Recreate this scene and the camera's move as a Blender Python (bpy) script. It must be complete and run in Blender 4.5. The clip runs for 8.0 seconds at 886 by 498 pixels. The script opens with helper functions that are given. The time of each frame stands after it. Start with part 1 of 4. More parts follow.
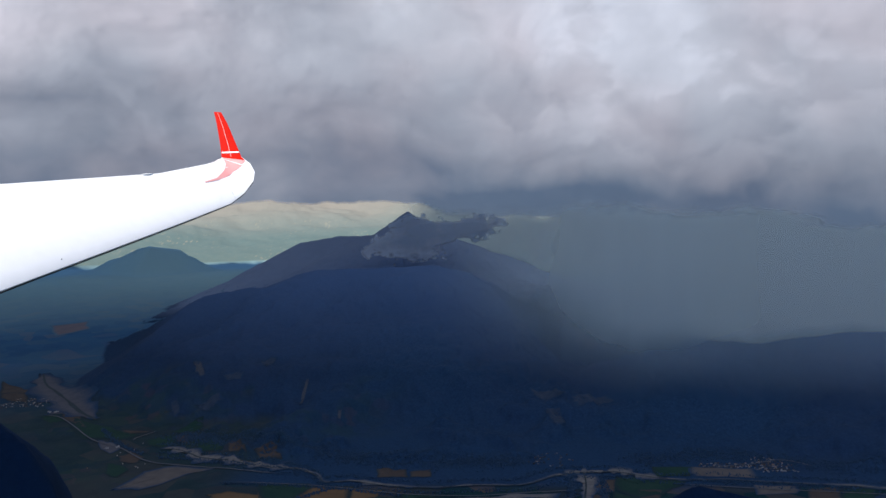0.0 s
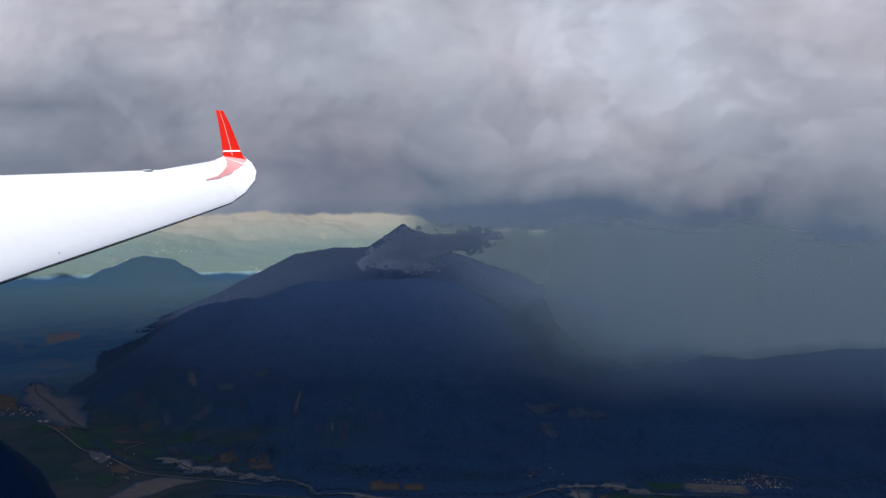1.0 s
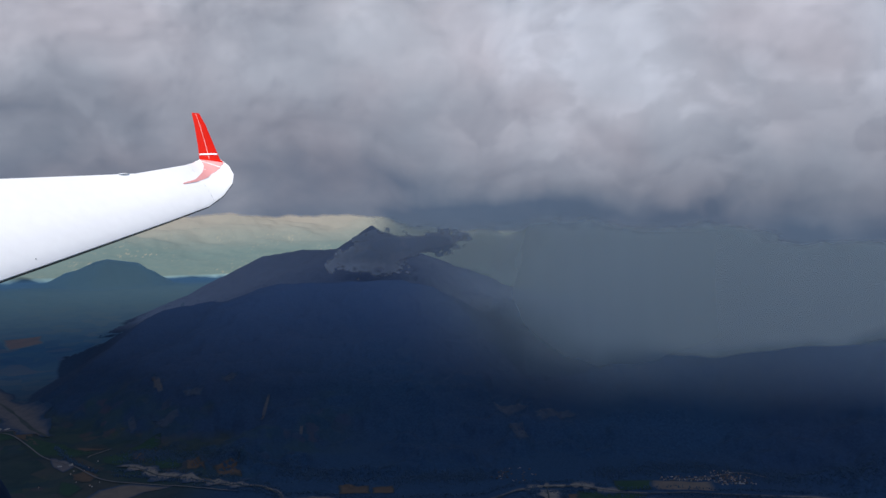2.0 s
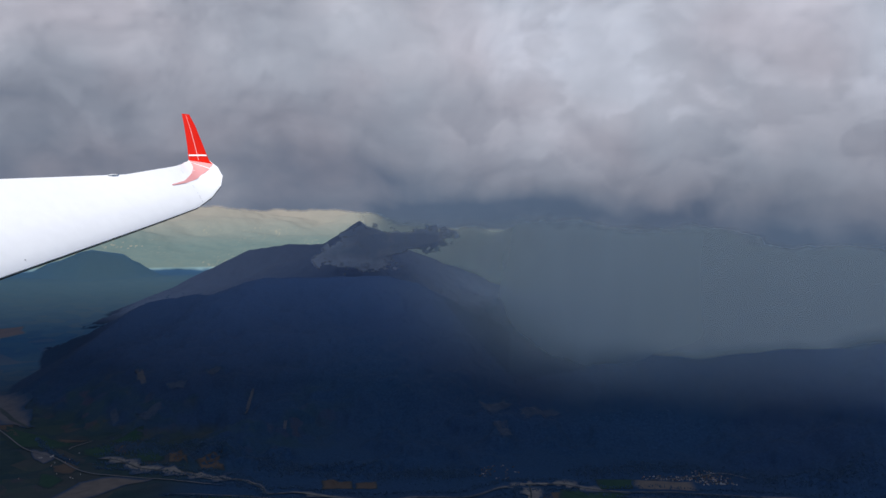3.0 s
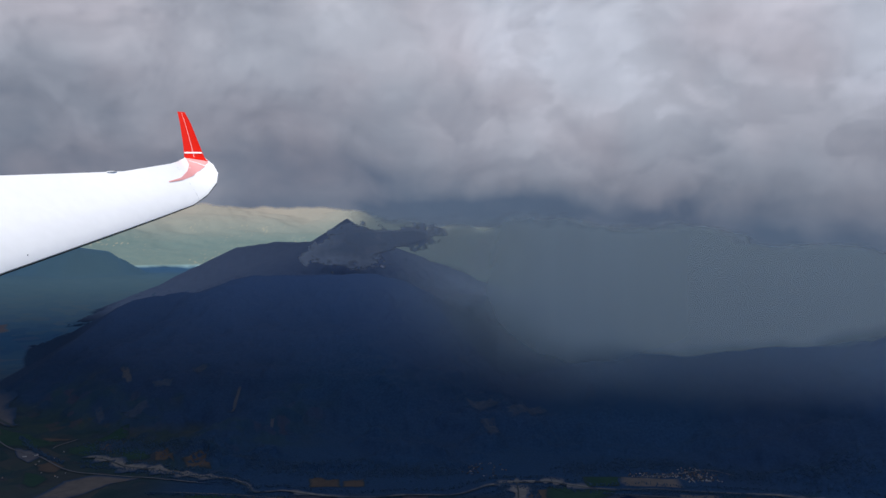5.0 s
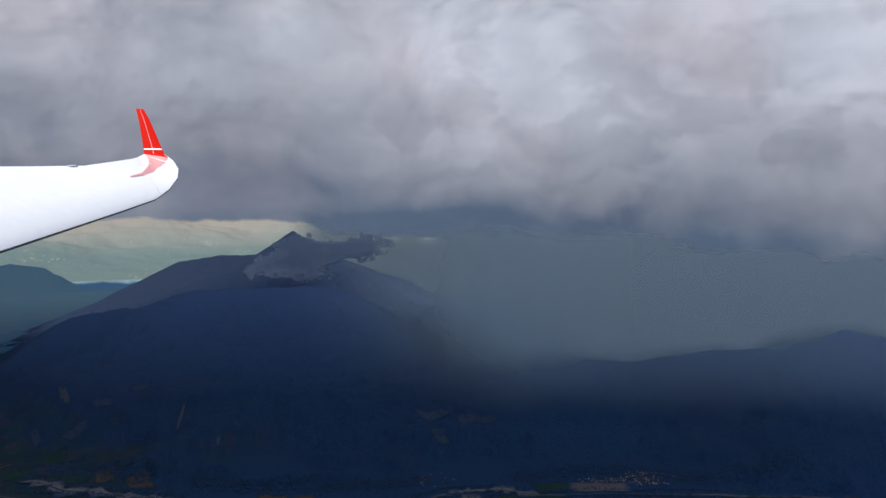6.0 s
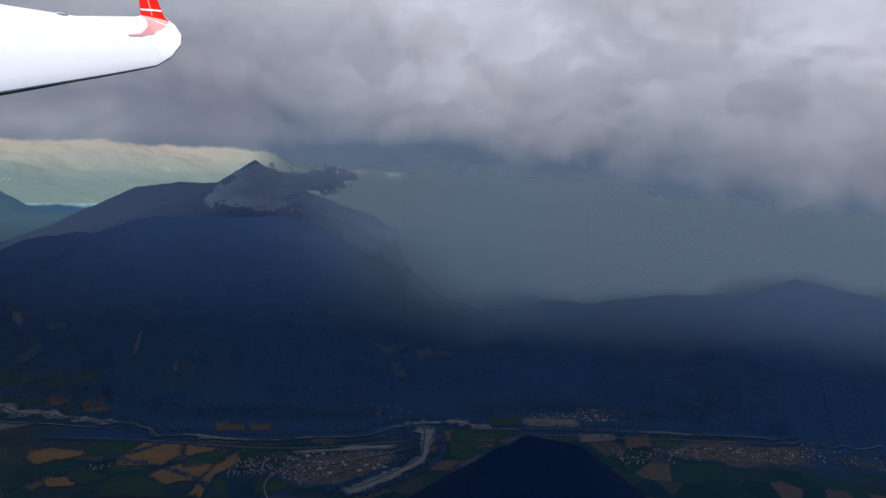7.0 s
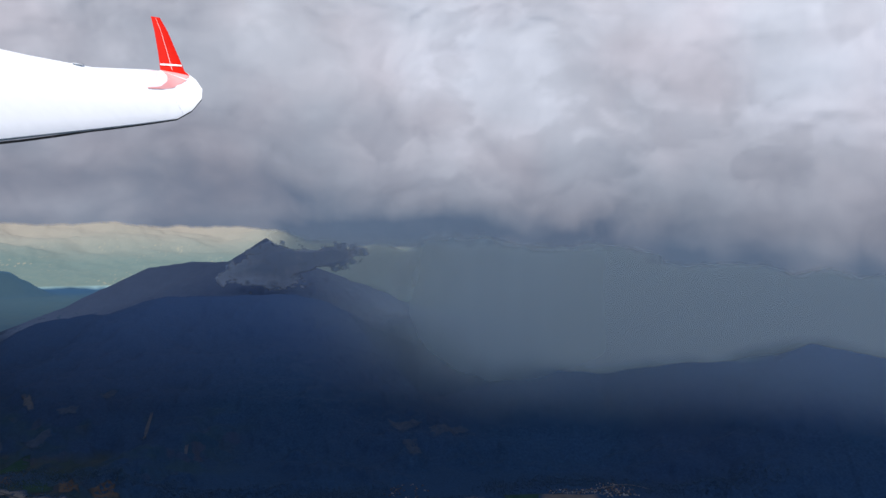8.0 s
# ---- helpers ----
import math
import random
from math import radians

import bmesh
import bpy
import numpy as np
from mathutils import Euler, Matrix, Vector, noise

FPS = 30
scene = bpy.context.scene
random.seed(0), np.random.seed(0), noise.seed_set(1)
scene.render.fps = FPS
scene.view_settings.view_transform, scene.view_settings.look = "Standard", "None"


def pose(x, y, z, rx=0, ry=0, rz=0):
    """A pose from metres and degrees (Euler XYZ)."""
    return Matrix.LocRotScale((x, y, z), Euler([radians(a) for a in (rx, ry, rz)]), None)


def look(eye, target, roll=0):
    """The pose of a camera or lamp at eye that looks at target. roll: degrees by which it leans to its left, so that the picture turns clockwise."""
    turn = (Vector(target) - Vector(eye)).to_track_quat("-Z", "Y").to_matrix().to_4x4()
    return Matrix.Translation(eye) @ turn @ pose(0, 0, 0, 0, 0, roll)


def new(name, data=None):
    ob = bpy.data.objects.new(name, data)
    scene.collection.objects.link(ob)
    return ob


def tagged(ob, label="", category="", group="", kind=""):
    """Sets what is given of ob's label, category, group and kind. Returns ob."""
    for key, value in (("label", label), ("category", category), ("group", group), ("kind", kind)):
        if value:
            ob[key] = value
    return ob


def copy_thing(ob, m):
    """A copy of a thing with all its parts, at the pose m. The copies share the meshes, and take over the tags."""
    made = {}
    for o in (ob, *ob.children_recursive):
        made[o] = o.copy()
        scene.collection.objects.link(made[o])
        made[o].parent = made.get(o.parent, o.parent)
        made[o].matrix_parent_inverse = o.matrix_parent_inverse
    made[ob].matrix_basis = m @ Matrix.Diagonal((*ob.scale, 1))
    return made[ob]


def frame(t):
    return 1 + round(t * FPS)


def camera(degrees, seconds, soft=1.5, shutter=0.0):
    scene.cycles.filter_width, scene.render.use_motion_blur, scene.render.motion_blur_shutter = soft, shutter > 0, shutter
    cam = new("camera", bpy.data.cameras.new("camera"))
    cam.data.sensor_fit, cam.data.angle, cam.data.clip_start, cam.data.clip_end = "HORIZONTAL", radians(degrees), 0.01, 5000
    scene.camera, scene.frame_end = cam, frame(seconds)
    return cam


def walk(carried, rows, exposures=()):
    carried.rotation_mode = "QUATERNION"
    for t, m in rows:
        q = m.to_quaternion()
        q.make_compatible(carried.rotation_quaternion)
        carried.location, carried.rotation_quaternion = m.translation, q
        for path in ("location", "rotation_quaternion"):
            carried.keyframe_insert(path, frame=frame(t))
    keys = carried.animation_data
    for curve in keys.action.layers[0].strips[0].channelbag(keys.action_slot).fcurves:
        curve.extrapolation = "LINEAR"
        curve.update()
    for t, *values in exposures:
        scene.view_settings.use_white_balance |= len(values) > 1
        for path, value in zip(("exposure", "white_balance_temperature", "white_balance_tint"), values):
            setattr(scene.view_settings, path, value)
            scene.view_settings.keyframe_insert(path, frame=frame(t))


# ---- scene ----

# ---- camera ----
ZC = 340.0  # the flight level above the valley floor
cam = camera(61.0, 8.0)
# seconds, offset right, ahead, up (m), yaw, pitch, roll
PATH = [
    (0, 0.248, -0.097, -0.029, 3.816, -3.261, 1.221),
    (0.5, 0.263, -0.015, -0.073, 4.540, -2.566, 1.088),
    (1, 0.156, 0.006, -0.136, 3.481, -2.312, 0.568),
    (1.5, 0.076, -0.008, -0.150, 2.270, -2.224, 0.408),
    (2, 0.042, 0.005, -0.121, 1.088, -2.215, 0.806),
    (2.2, 0.063, -0.018, -0.059, 0.930, -2.156, 0.381),
    (3.3, 0.059, -0.100, -0.019, 0.046, -2.568, -0.265),
    (3.5, 0.034, -0.075, -0.001, -0.031, -2.627, -0.108),
    (4, 0.012, -0.022, 0.001, -0.012, -2.971, 0.020),
    (4.5, 0.007, -0.137, 0.059, -0.419, -3.107, 0.057),
    (4.7, 0.015, -0.155, 0.009, -0.630, -2.996, -0.352),
    (5.8, 0.009, -0.502, -0.129, -1.457, -1.673, 0.005),
    (6, -0.119, -0.466, -0.230, -4.775, -1.787, 0.266),
    (6.2, -0.227, -0.312, -0.322, -6.567, -2.247, -0.219),
    (6.5, -0.439, -0.180, -0.480, -6.789, -2.575, -0.707),
    (6.8, -0.660, 0.190, -0.607, -6.289, -2.623, -1.474),
    (7, -0.720, 0.378, -0.676, -7.431, -6.556, -2.169),
    (7.2, -0.744, 0.529, -0.664, -6.267, -6.088, -2.328),
    (7.5, -0.866, 0.785, -0.746, -5.826, -3.151, -1.706),
    (7.7, -0.868, 0.801, -0.779, -5.886, -1.231, -1.250),
    (8, -0.895, 0.900, -0.856, -6.736, -1.019, -0.599),
]
walk(cam, [(t, pose(x, y, ZC + z, 90 + p, r, w)) for t, x, y, z, w, p, r in PATH],
     [(0.0, 0.27, 6500, 10), (0.8, 0.13, 6500, 10), (2.0, 0.05, 6500, 10), (4.0, 0.0, 6500, 10), (6.0, 0.05, 6500, 10), (7.0, 0.15, 6500, 10), (7.5, 0.32, 6500, 10), (8.0, 0.27, 6500, 10)])

# ---- light ----
SUN_EL, SUN_AZ = 54.0, 200.0  # azimuth clockwise from +y
world = bpy.data.worlds.new("world")
scene.world = world
world.use_nodes = True
wn, wl = world.node_tree.nodes, world.node_tree.links
sky = wn.new("ShaderNodeTexSky")
sky.sky_type, sky.sun_disc = "NISHITA", False
sky.sun_elevation, sky.sun_rotation = radians(SUN_EL), radians(SUN_AZ)
sky.air_density, sky.dust_density, sky.ozone_density, sky.altitude = 1.0, 0.4, 5.0, 2000
wl.new(sky.outputs[0], wn["Background"].inputs[0])
wn["Background"].inputs[1].default_value = 0.15
lamp = bpy.data.lights.new("sun", "SUN")
lamp.energy, lamp.angle, lamp.color = 5.0, radians(0.6), (1.0, 0.95, 0.88)
sun = new("sun", lamp)
sun_from = Vector((math.sin(radians(SUN_AZ)) * math.cos(radians(SUN_EL)), math.cos(radians(SUN_AZ)) * math.cos(radians(SUN_EL)), math.sin(radians(SUN_EL))))
sun.matrix_world = look(sun_from * 100 + Vector((0, 0, ZC)), (0, 0, ZC))


# ---- materials ----
def material(name):
    m = bpy.data.materials.new(name)
    m.use_nodes = True
    m.node_tree.nodes.clear()
    return m


class Tree:
    """Short hand for a material's nodes."""

    def __init__(self, name):
        self.m = material(name)
        self.n, self.l = self.m.node_tree.nodes, self.m.node_tree.links
        self.out = self.n.new("ShaderNodeOutputMaterial")

    def put(self, kind, inputs=None, **props):
        node = self.n.new(kind)
        if "operation" in props:
            node.operation = props["operation"]
        if "use_clamp" in props:
            node.use_clamp = props["use_clamp"]
        if "data_type" in props:
            node.data_type, node.blend_type = props["data_type"], props["blend_type"]
        if "feature" in props:
            node.feature = props["feature"]
        if "attribute_name" in props:
            node.attribute_name = props["attribute_name"]
        for k, v in (inputs or {}).items():
            if isinstance(v, bpy.types.NodeSocket):
                self.l.new(v, node.inputs[k])
            else:
                node.inputs[k].default_value = v
        return node

    def where(self):
        return self.put("ShaderNodeTexCoord").outputs["Object"]

    def noise(self, scale, detail=4.0, rough=0.55, vec=None, distort=0.0):
        return self.put("ShaderNodeTexNoise", {"Vector": vec or self.where(), "Scale": scale, "Detail": detail, "Roughness": rough, "Distortion": distort}).outputs["Fac"]

    def ramp(self, fac, *stops):
        node = self.put("ShaderNodeValToRGB", {"Fac": fac})
        e = node.color_ramp.elements
        while len(e) < len(stops):
            e.new(0.5)
        for el, (p, c) in zip(e, stops):
            el.position, el.color = p, (*c, 1) if len(c) == 3 else c
        return node.outputs["Color"]

    def mix(self, fac, a, b, blend="MIX"):
        node = self.put("ShaderNodeMix", data_type="RGBA", blend_type=blend)
        for i, v in ((0, fac), (6, a), (7, b)):
            if isinstance(v, bpy.types.NodeSocket):
                self.l.new(v, node.inputs[i])
            else:
                node.inputs[i].default_value = v if i == 0 else (*v, 1)
        return node.outputs[2]

    def math(self, op, a, b=0.0, clamp=False):
        node = self.put("ShaderNodeMath", operation=op, use_clamp=clamp)
        for i, v in ((0, a), (1, b)):
            if isinstance(v, bpy.types.NodeSocket):
                self.l.new(v, node.inputs[i])
            else:
                node.inputs[i].default_value = v
        return node.outputs[0]

    def bump(self, height, dist, strength=0.6):
        return self.put("ShaderNodeBump", {"Height": height, "Distance": dist, "Strength": strength}).outputs[0]

    def end(self, shader):
        self.l.new(shader, self.out.inputs["Surface"])
        return self.m

    def paint(self, color, rough=0.9, normal=None, spec=0.2, **more):
        b = self.put("ShaderNodeBsdfPrincipled", {"Roughness": rough, "Specular IOR Level": spec, **more})
        if isinstance(color, bpy.types.NodeSocket):
            self.l.new(color, b.inputs["Base Color"])
        else:
            b.inputs["Base Color"].default_value = (*color, 1)
        if normal:
            self.l.new(normal, b.inputs["Normal"])
        return self.end(b.outputs[0])


def ground_material():
    t = Tree("forest_and_fields")
    place = t.where()
    big, mid, fine = t.noise(0.004, 5, 0.6), t.noise(0.03, 4, 0.6), t.noise(0.25, 3, 0.7)
    # the blue of distance haze is put into the forest's colour
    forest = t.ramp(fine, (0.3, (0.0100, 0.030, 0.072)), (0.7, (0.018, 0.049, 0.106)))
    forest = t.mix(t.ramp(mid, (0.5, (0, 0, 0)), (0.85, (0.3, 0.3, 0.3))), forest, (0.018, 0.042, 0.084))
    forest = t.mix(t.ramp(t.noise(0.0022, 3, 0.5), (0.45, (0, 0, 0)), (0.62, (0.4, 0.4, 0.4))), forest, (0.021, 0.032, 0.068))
    # haze put into the colour: paler ground on the mountains further back
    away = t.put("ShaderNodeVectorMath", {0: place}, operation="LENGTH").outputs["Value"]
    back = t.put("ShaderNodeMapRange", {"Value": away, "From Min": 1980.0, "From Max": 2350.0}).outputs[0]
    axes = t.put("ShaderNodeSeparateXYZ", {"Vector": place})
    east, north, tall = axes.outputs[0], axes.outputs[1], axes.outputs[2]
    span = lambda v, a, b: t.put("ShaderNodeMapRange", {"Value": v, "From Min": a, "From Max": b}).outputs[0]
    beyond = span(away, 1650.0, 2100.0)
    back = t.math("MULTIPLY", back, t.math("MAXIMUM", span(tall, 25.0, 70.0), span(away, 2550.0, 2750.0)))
    # higher slopes paler and bluer: more haze put into the colour
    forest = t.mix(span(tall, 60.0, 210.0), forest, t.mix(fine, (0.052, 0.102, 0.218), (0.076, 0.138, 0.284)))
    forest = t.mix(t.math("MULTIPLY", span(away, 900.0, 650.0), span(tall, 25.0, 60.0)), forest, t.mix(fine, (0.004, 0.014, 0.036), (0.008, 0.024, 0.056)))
    hazy_slope = t.mix(mid, (0.150, 0.210, 0.325), (0.185, 0.242, 0.36))
    hazy_slope = t.mix(span(east, -260.0, 60.0), hazy_slope, t.mix(mid, (0.185, 0.258, 0.39), (0.222, 0.290, 0.43)))
    hazy_slope = t.mix(span(away, 2560.0, 2640.0), hazy_slope, t.mix(mid, (0.255, 0.43, 0.48), (0.29, 0.46, 0.50)))
    # darker colour from here evens out the sun past the cloud edge
    hazy_slope = t.mix(span(away, 3540.0, 3610.0), hazy_slope, t.mix(mid, (0.088, 0.140, 0.140), (0.132, 0.168, 0.150)))
    # cream horizon haze put into the colour of the farthest land
    hazy_slope = t.mix(span(away, 4000.0, 4350.0), hazy_slope, t.mix(mid, (0.170, 0.190, 0.168), (0.210, 0.212, 0.180)))
    hazy_slope = t.mix(span(away, 4300.0, 4720.0), hazy_slope, (0.245, 0.218, 0.180))
    town = t.put("ShaderNodeTexVoronoi", {"Vector": t.put("ShaderNodeMapping", {"Vector": place, "Scale": (1, 0.4, 0.4)}).outputs[0], "Scale": 0.13}, feature="F1")
    glint = t.ramp(t.put("ShaderNodeSeparateColor", {"Color": town.outputs["Color"]}).outputs[1], (0.88, (0, 0, 0)), (0.96, (1, 1, 1)))
    glint = t.math("MULTIPLY", glint, t.ramp(t.noise(0.0045, 3, 0.6), (0.5, (0, 0, 0)), (0.66, (0.7, 0.7, 0.7))))
    glint = t.math("MULTIPLY", glint, t.math("MULTIPLY", span(away, 3350.0, 3700.0), span(away, 4500.0, 4250.0)))
    hazy_slope = t.mix(glint, hazy_slope, (0.25, 0.235, 0.18))
    forest = t.mix(back, forest, hazy_slope)
    cell = t.put("ShaderNodeTexVoronoi", {"Vector": place, "Scale": 0.024, "Randomness": 0.85}, feature="F1")
    pick = t.put("ShaderNodeSeparateColor", {"Color": cell.outputs["Color"]}).outputs[0]
    field = t.ramp(pick, (0.0, (0.007, 0.026, 0.036)), (0.3, (0.012, 0.042, 0.040)), (0.5, (0.020, 0.034, 0.040)), (0.68, (0.048, 0.048, 0.050)), (0.86, (0.095, 0.075, 0.060)), (1.0, (0.007, 0.026, 0.045)))
    field = t.mix(t.math("MULTIPLY", mid, 0.6), field, (0.008, 0.028, 0.050))
    # haze put into the plain's colour: dark blue nearer, pale blue-green far off
    hazy_field = t.ramp(pick, (0.0, (0.07, 0.17, 0.28)), (0.4, (0.09, 0.22, 0.32)), (0.7, (0.14, 0.25, 0.30)), (0.9, (0.24, 0.25, 0.27)), (1.0, (0.10, 0.21, 0.33)))
    hazy_field = t.mix(t.math("MULTIPLY", mid, 0.7), hazy_field, (0.11, 0.24, 0.36))
    hazy_field = t.mix(beyond, hazy_field, t.mix(1.0, hazy_field, (0.38, 0.50, 0.66), "MULTIPLY"))
    hazy_field = t.mix(t.math("MULTIPLY", span(away, 2250.0, 3200.0), 0.85), hazy_field, t.mix(mid, (0.29, 0.48, 0.50), (0.36, 0.53, 0.52)))
    field = t.mix(span(away, 1350.0, 1950.0), field, hazy_field)
    flat = t.put("ShaderNodeSeparateXYZ", {"Vector": t.put("ShaderNodeNewGeometry").outputs["Normal"]}).outputs[2]
    flat = t.ramp(flat, (0.955, (0, 0, 0)), (0.99, (1, 1, 1)))
    woods = t.ramp(big, (0.36, (0, 0, 0)), (0.46, (1, 1, 1)))
    flat = t.math("MULTIPLY", flat, t.math("MULTIPLY", span(away, 3480.0, 3350.0), t.math("MAXIMUM", span(tall, 22.0, 9.0), t.math("MULTIPLY", span(east, -380.0, -560.0), t.math("MULTIPLY", span(away, 1700.0, 2000.0), span(tall, 130.0, 95.0))))))
    farmed = t.math("MAXIMUM", t.math("MULTIPLY", span(east, -330.0, -380.0), span(away, 1600.0, 1400.0)), span(north, 905.0, 885.0))
    woods = t.math("MULTIPLY", woods, farmed)
    woods = t.math("MAXIMUM", woods, t.put("ShaderNodeMapRange", {"Value": away, "From Min": 1500.0, "From Max": 2300.0}).outputs[0])
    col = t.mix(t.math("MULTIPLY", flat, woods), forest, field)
    # rough pasture on the open valley floor
    pasture = t.math("MULTIPLY", t.math("MULTIPLY", span(tall, 14.0, 5.0), span(east, -290.0, -360.0)), t.math("MULTIPLY", span(away, 1700.0, 1450.0), 0.7))
    col = t.mix(pasture, col, t.ramp(mid, (0.35, (0.016, 0.030, 0.042)), (0.6, (0.026, 0.042, 0.050))))
    # small farms on the lower slopes
    farms = t.math("MULTIPLY", t.math("MULTIPLY", span(tall, 80.0, 45.0), span(east, -120.0, -260.0)), t.ramp(t.noise(0.007, 4, 0.6), (0.46, (0, 0, 0)), (0.58, (0.5, 0.5, 0.5))))
    farms = t.math("MULTIPLY", farms, t.math("MULTIPLY", span(away, 980.0, 1060.0), span(away, 1600.0, 1450.0)))
    plot = t.put("ShaderNodeTexVoronoi", {"Vector": place, "Scale": 0.05, "Randomness": 0.9}, feature="F1")
    plot = t.put("ShaderNodeSeparateColor", {"Color": plot.outputs["Color"]}).outputs[0]
    col = t.mix(farms, col, t.ramp(plot, (0.0, (0.010, 0.034, 0.055)), (0.45, (0.018, 0.042, 0.05)), (0.7, (0.024, 0.05, 0.045)), (0.85, (0.05, 0.045, 0.055)), (1.0, (0.012, 0.036, 0.07))))
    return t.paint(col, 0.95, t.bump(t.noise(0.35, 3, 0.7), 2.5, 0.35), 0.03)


def plain(name, a, b, scale, rough=0.9, bump=0.0, spec=0.3, **more):
    t = Tree(name)
    n = t.noise(scale, 5, 0.6)
    fine = t.noise(scale * 9, 3, 0.6)
    col = t.mix(t.math("MULTIPLY", fine, 0.35), t.ramp(n, (0.3, a), (0.7, b)), tuple(0.75 * v for v in a))
    return t.paint(col, rough, t.bump(fine, bump, 0.5) if bump else None, spec, **more)


def cloud_material(name, thin, thick, wisp, ragged=0.9, skin=0.2, face_tone=(0.5, 0.5, 0.525), grain=0.22, fade=(0.25, 0.7)):
    """A cloud sheet that lets the daylight through, less where it is thicker."""
    t = Tree(name)
    th = t.put("ShaderNodeAttribute", attribute_name="thickness").outputs["Fac"]
    edge = t.put("ShaderNodeAttribute", attribute_name="cover").outputs["Fac"]
    weave = t.put("ShaderNodeAttribute", attribute_name="weave").outputs["Vector"]
    n = t.noise(wisp, 6, 0.55, weave, 0.1)
    th = t.math("ADD", th, t.math("MULTIPLY", t.math("SUBTRACT", n, 0.5), grain))
    warm = t.noise(0.09, 2, 0.5, weave)
    col = t.ramp(th, (0.0, thin), (0.35, tuple((0.55 * a + 0.45 * b) * w for a, b, w in zip(thin, thick, (1.03, 1.0, 0.97)))), (0.72, tuple((0.2 * a + 0.8 * b) * w for a, b, w in zip(thin, thick, (1.06, 1.0, 0.95)))), (1.0, thick))
    col = t.mix(t.ramp(warm, (0.4, (0, 0, 0)), (0.65, (1, 1, 1))), col, t.mix(1.0, col, (1.05, 0.98, 0.965), "MULTIPLY"))
    # blue added to the unseen cloud overhead, so the light below turns blue
    overhead_blue = t.put("ShaderNodeAttribute", attribute_name="overhead_blue").outputs["Fac"]
    col = t.mix(overhead_blue, col, (0.030, 0.085, 0.22))
    body = t.put("ShaderNodeBsdfTranslucent", {"Color": col})
    face = t.put("ShaderNodeBsdfDiffuse", {"Color": (*face_tone, 1)})
    mixed = t.put("ShaderNodeMixShader", {0: skin, 1: body.outputs[0], 2: face.outputs[0]})
    a = t.math("ADD", edge, t.math("MULTIPLY", t.math("SUBTRACT", n, 0.5), ragged), True)
    a = t.ramp(a, (fade[0], (0, 0, 0)), (fade[1], (1, 1, 1)))
    clear = t.put("ShaderNodeBsdfTransparent")
    return t.end(t.put("ShaderNodeMixShader", {0: a, 1: clear.outputs[0], 2: mixed.outputs[0]}).outputs[0])


def veil_material(name, color, streak):
    """Thin mist or falling rain: a see-through sheet that scatters the light on it."""
    t = Tree(name)
    d = t.put("ShaderNodeAttribute", attribute_name="cover").outputs["Fac"]
    stretch = t.put("ShaderNodeMapping", {"Vector": t.where(), "Scale": (1, 1, 0.12)}).outputs[0]
    n = t.noise(streak, 4, 0.5, stretch)
    a = t.math("MULTIPLY", d, t.math("ADD", 0.98, t.math("MULTIPLY", n, 0.12)), True)
    soft = t.put("ShaderNodeBsdfDiffuse", {"Color": (*color, 1)})
    thru = t.put("ShaderNodeBsdfTranslucent", {"Color": (*color, 1)})
    body = t.put("ShaderNodeMixShader", {0: 0.5, 1: soft.outputs[0], 2: thru.outputs[0]})
    clear = t.put("ShaderNodeBsdfTransparent")
    return t.end(t.put("ShaderNodeMixShader", {0: a, 1: clear.outputs[0], 2: body.outputs[0]}).outputs[0])


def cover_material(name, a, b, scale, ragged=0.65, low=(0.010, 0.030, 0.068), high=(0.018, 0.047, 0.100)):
    """Field, clearing or gravel that thins out unevenly towards its border."""
    t = Tree(name)
    n, fine = t.noise(scale, 5, 0.6), t.noise(scale * 9, 3, 0.6)
    col = t.mix(t.math("MULTIPLY", fine, 0.35), t.ramp(n, (0.3, a), (0.7, b)), tuple(0.75 * v for v in a))
    inner = t.put("ShaderNodeAttribute", attribute_name="inner").outputs["Fac"]
    edge = t.math("ADD", inner, t.math("MULTIPLY", t.math("SUBTRACT", t.noise(0.16, 4, 0.65), 0.5), ragged))
    # low and high hold the forest's haze blue unless given
    scrub = t.mix(fine, low, high)
    col = t.mix(t.ramp(edge, (0.2, (0, 0, 0)), (0.75, (1, 1, 1))), scrub, col)
    return t.paint(col, 0.95, None, 0.1)


M_GROUND = ground_material()
M_GRAVEL = cover_material("river_gravel", (0.092, 0.094, 0.102), (0.165, 0.162, 0.162), 0.12)
M_BARE = cover_material("bare_ground", (0.075, 0.072, 0.076), (0.115, 0.106, 0.104), 0.06)
M_WATER = plain("river_water", (0.022, 0.036, 0.048), (0.036, 0.052, 0.062), 0.1, 0.7, 0.05, 0.05)
# border tones hold the haze blue painted on the plain around
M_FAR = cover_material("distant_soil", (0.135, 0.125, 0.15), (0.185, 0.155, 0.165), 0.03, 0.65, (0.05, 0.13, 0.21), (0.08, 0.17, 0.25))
M_FAN = cover_material("silted_gravel", (0.060, 0.066, 0.088), (0.092, 0.096, 0.115), 0.05)
M_STRAW = cover_material("stubble", (0.100, 0.066, 0.038), (0.150, 0.095, 0.054), 0.05, 0.9, (0.012, 0.024, 0.030), (0.020, 0.036, 0.040))
M_SOIL = cover_material("bare_soil", (0.047, 0.041, 0.041), (0.074, 0.060, 0.054), 0.05, 1.1, (0.012, 0.026, 0.038), (0.020, 0.036, 0.048))
M_MEADOW = cover_material("meadow", (0.009, 0.034, 0.031), (0.018, 0.048, 0.038), 0.05, 0.9, (0.010, 0.024, 0.032), (0.016, 0.034, 0.044))
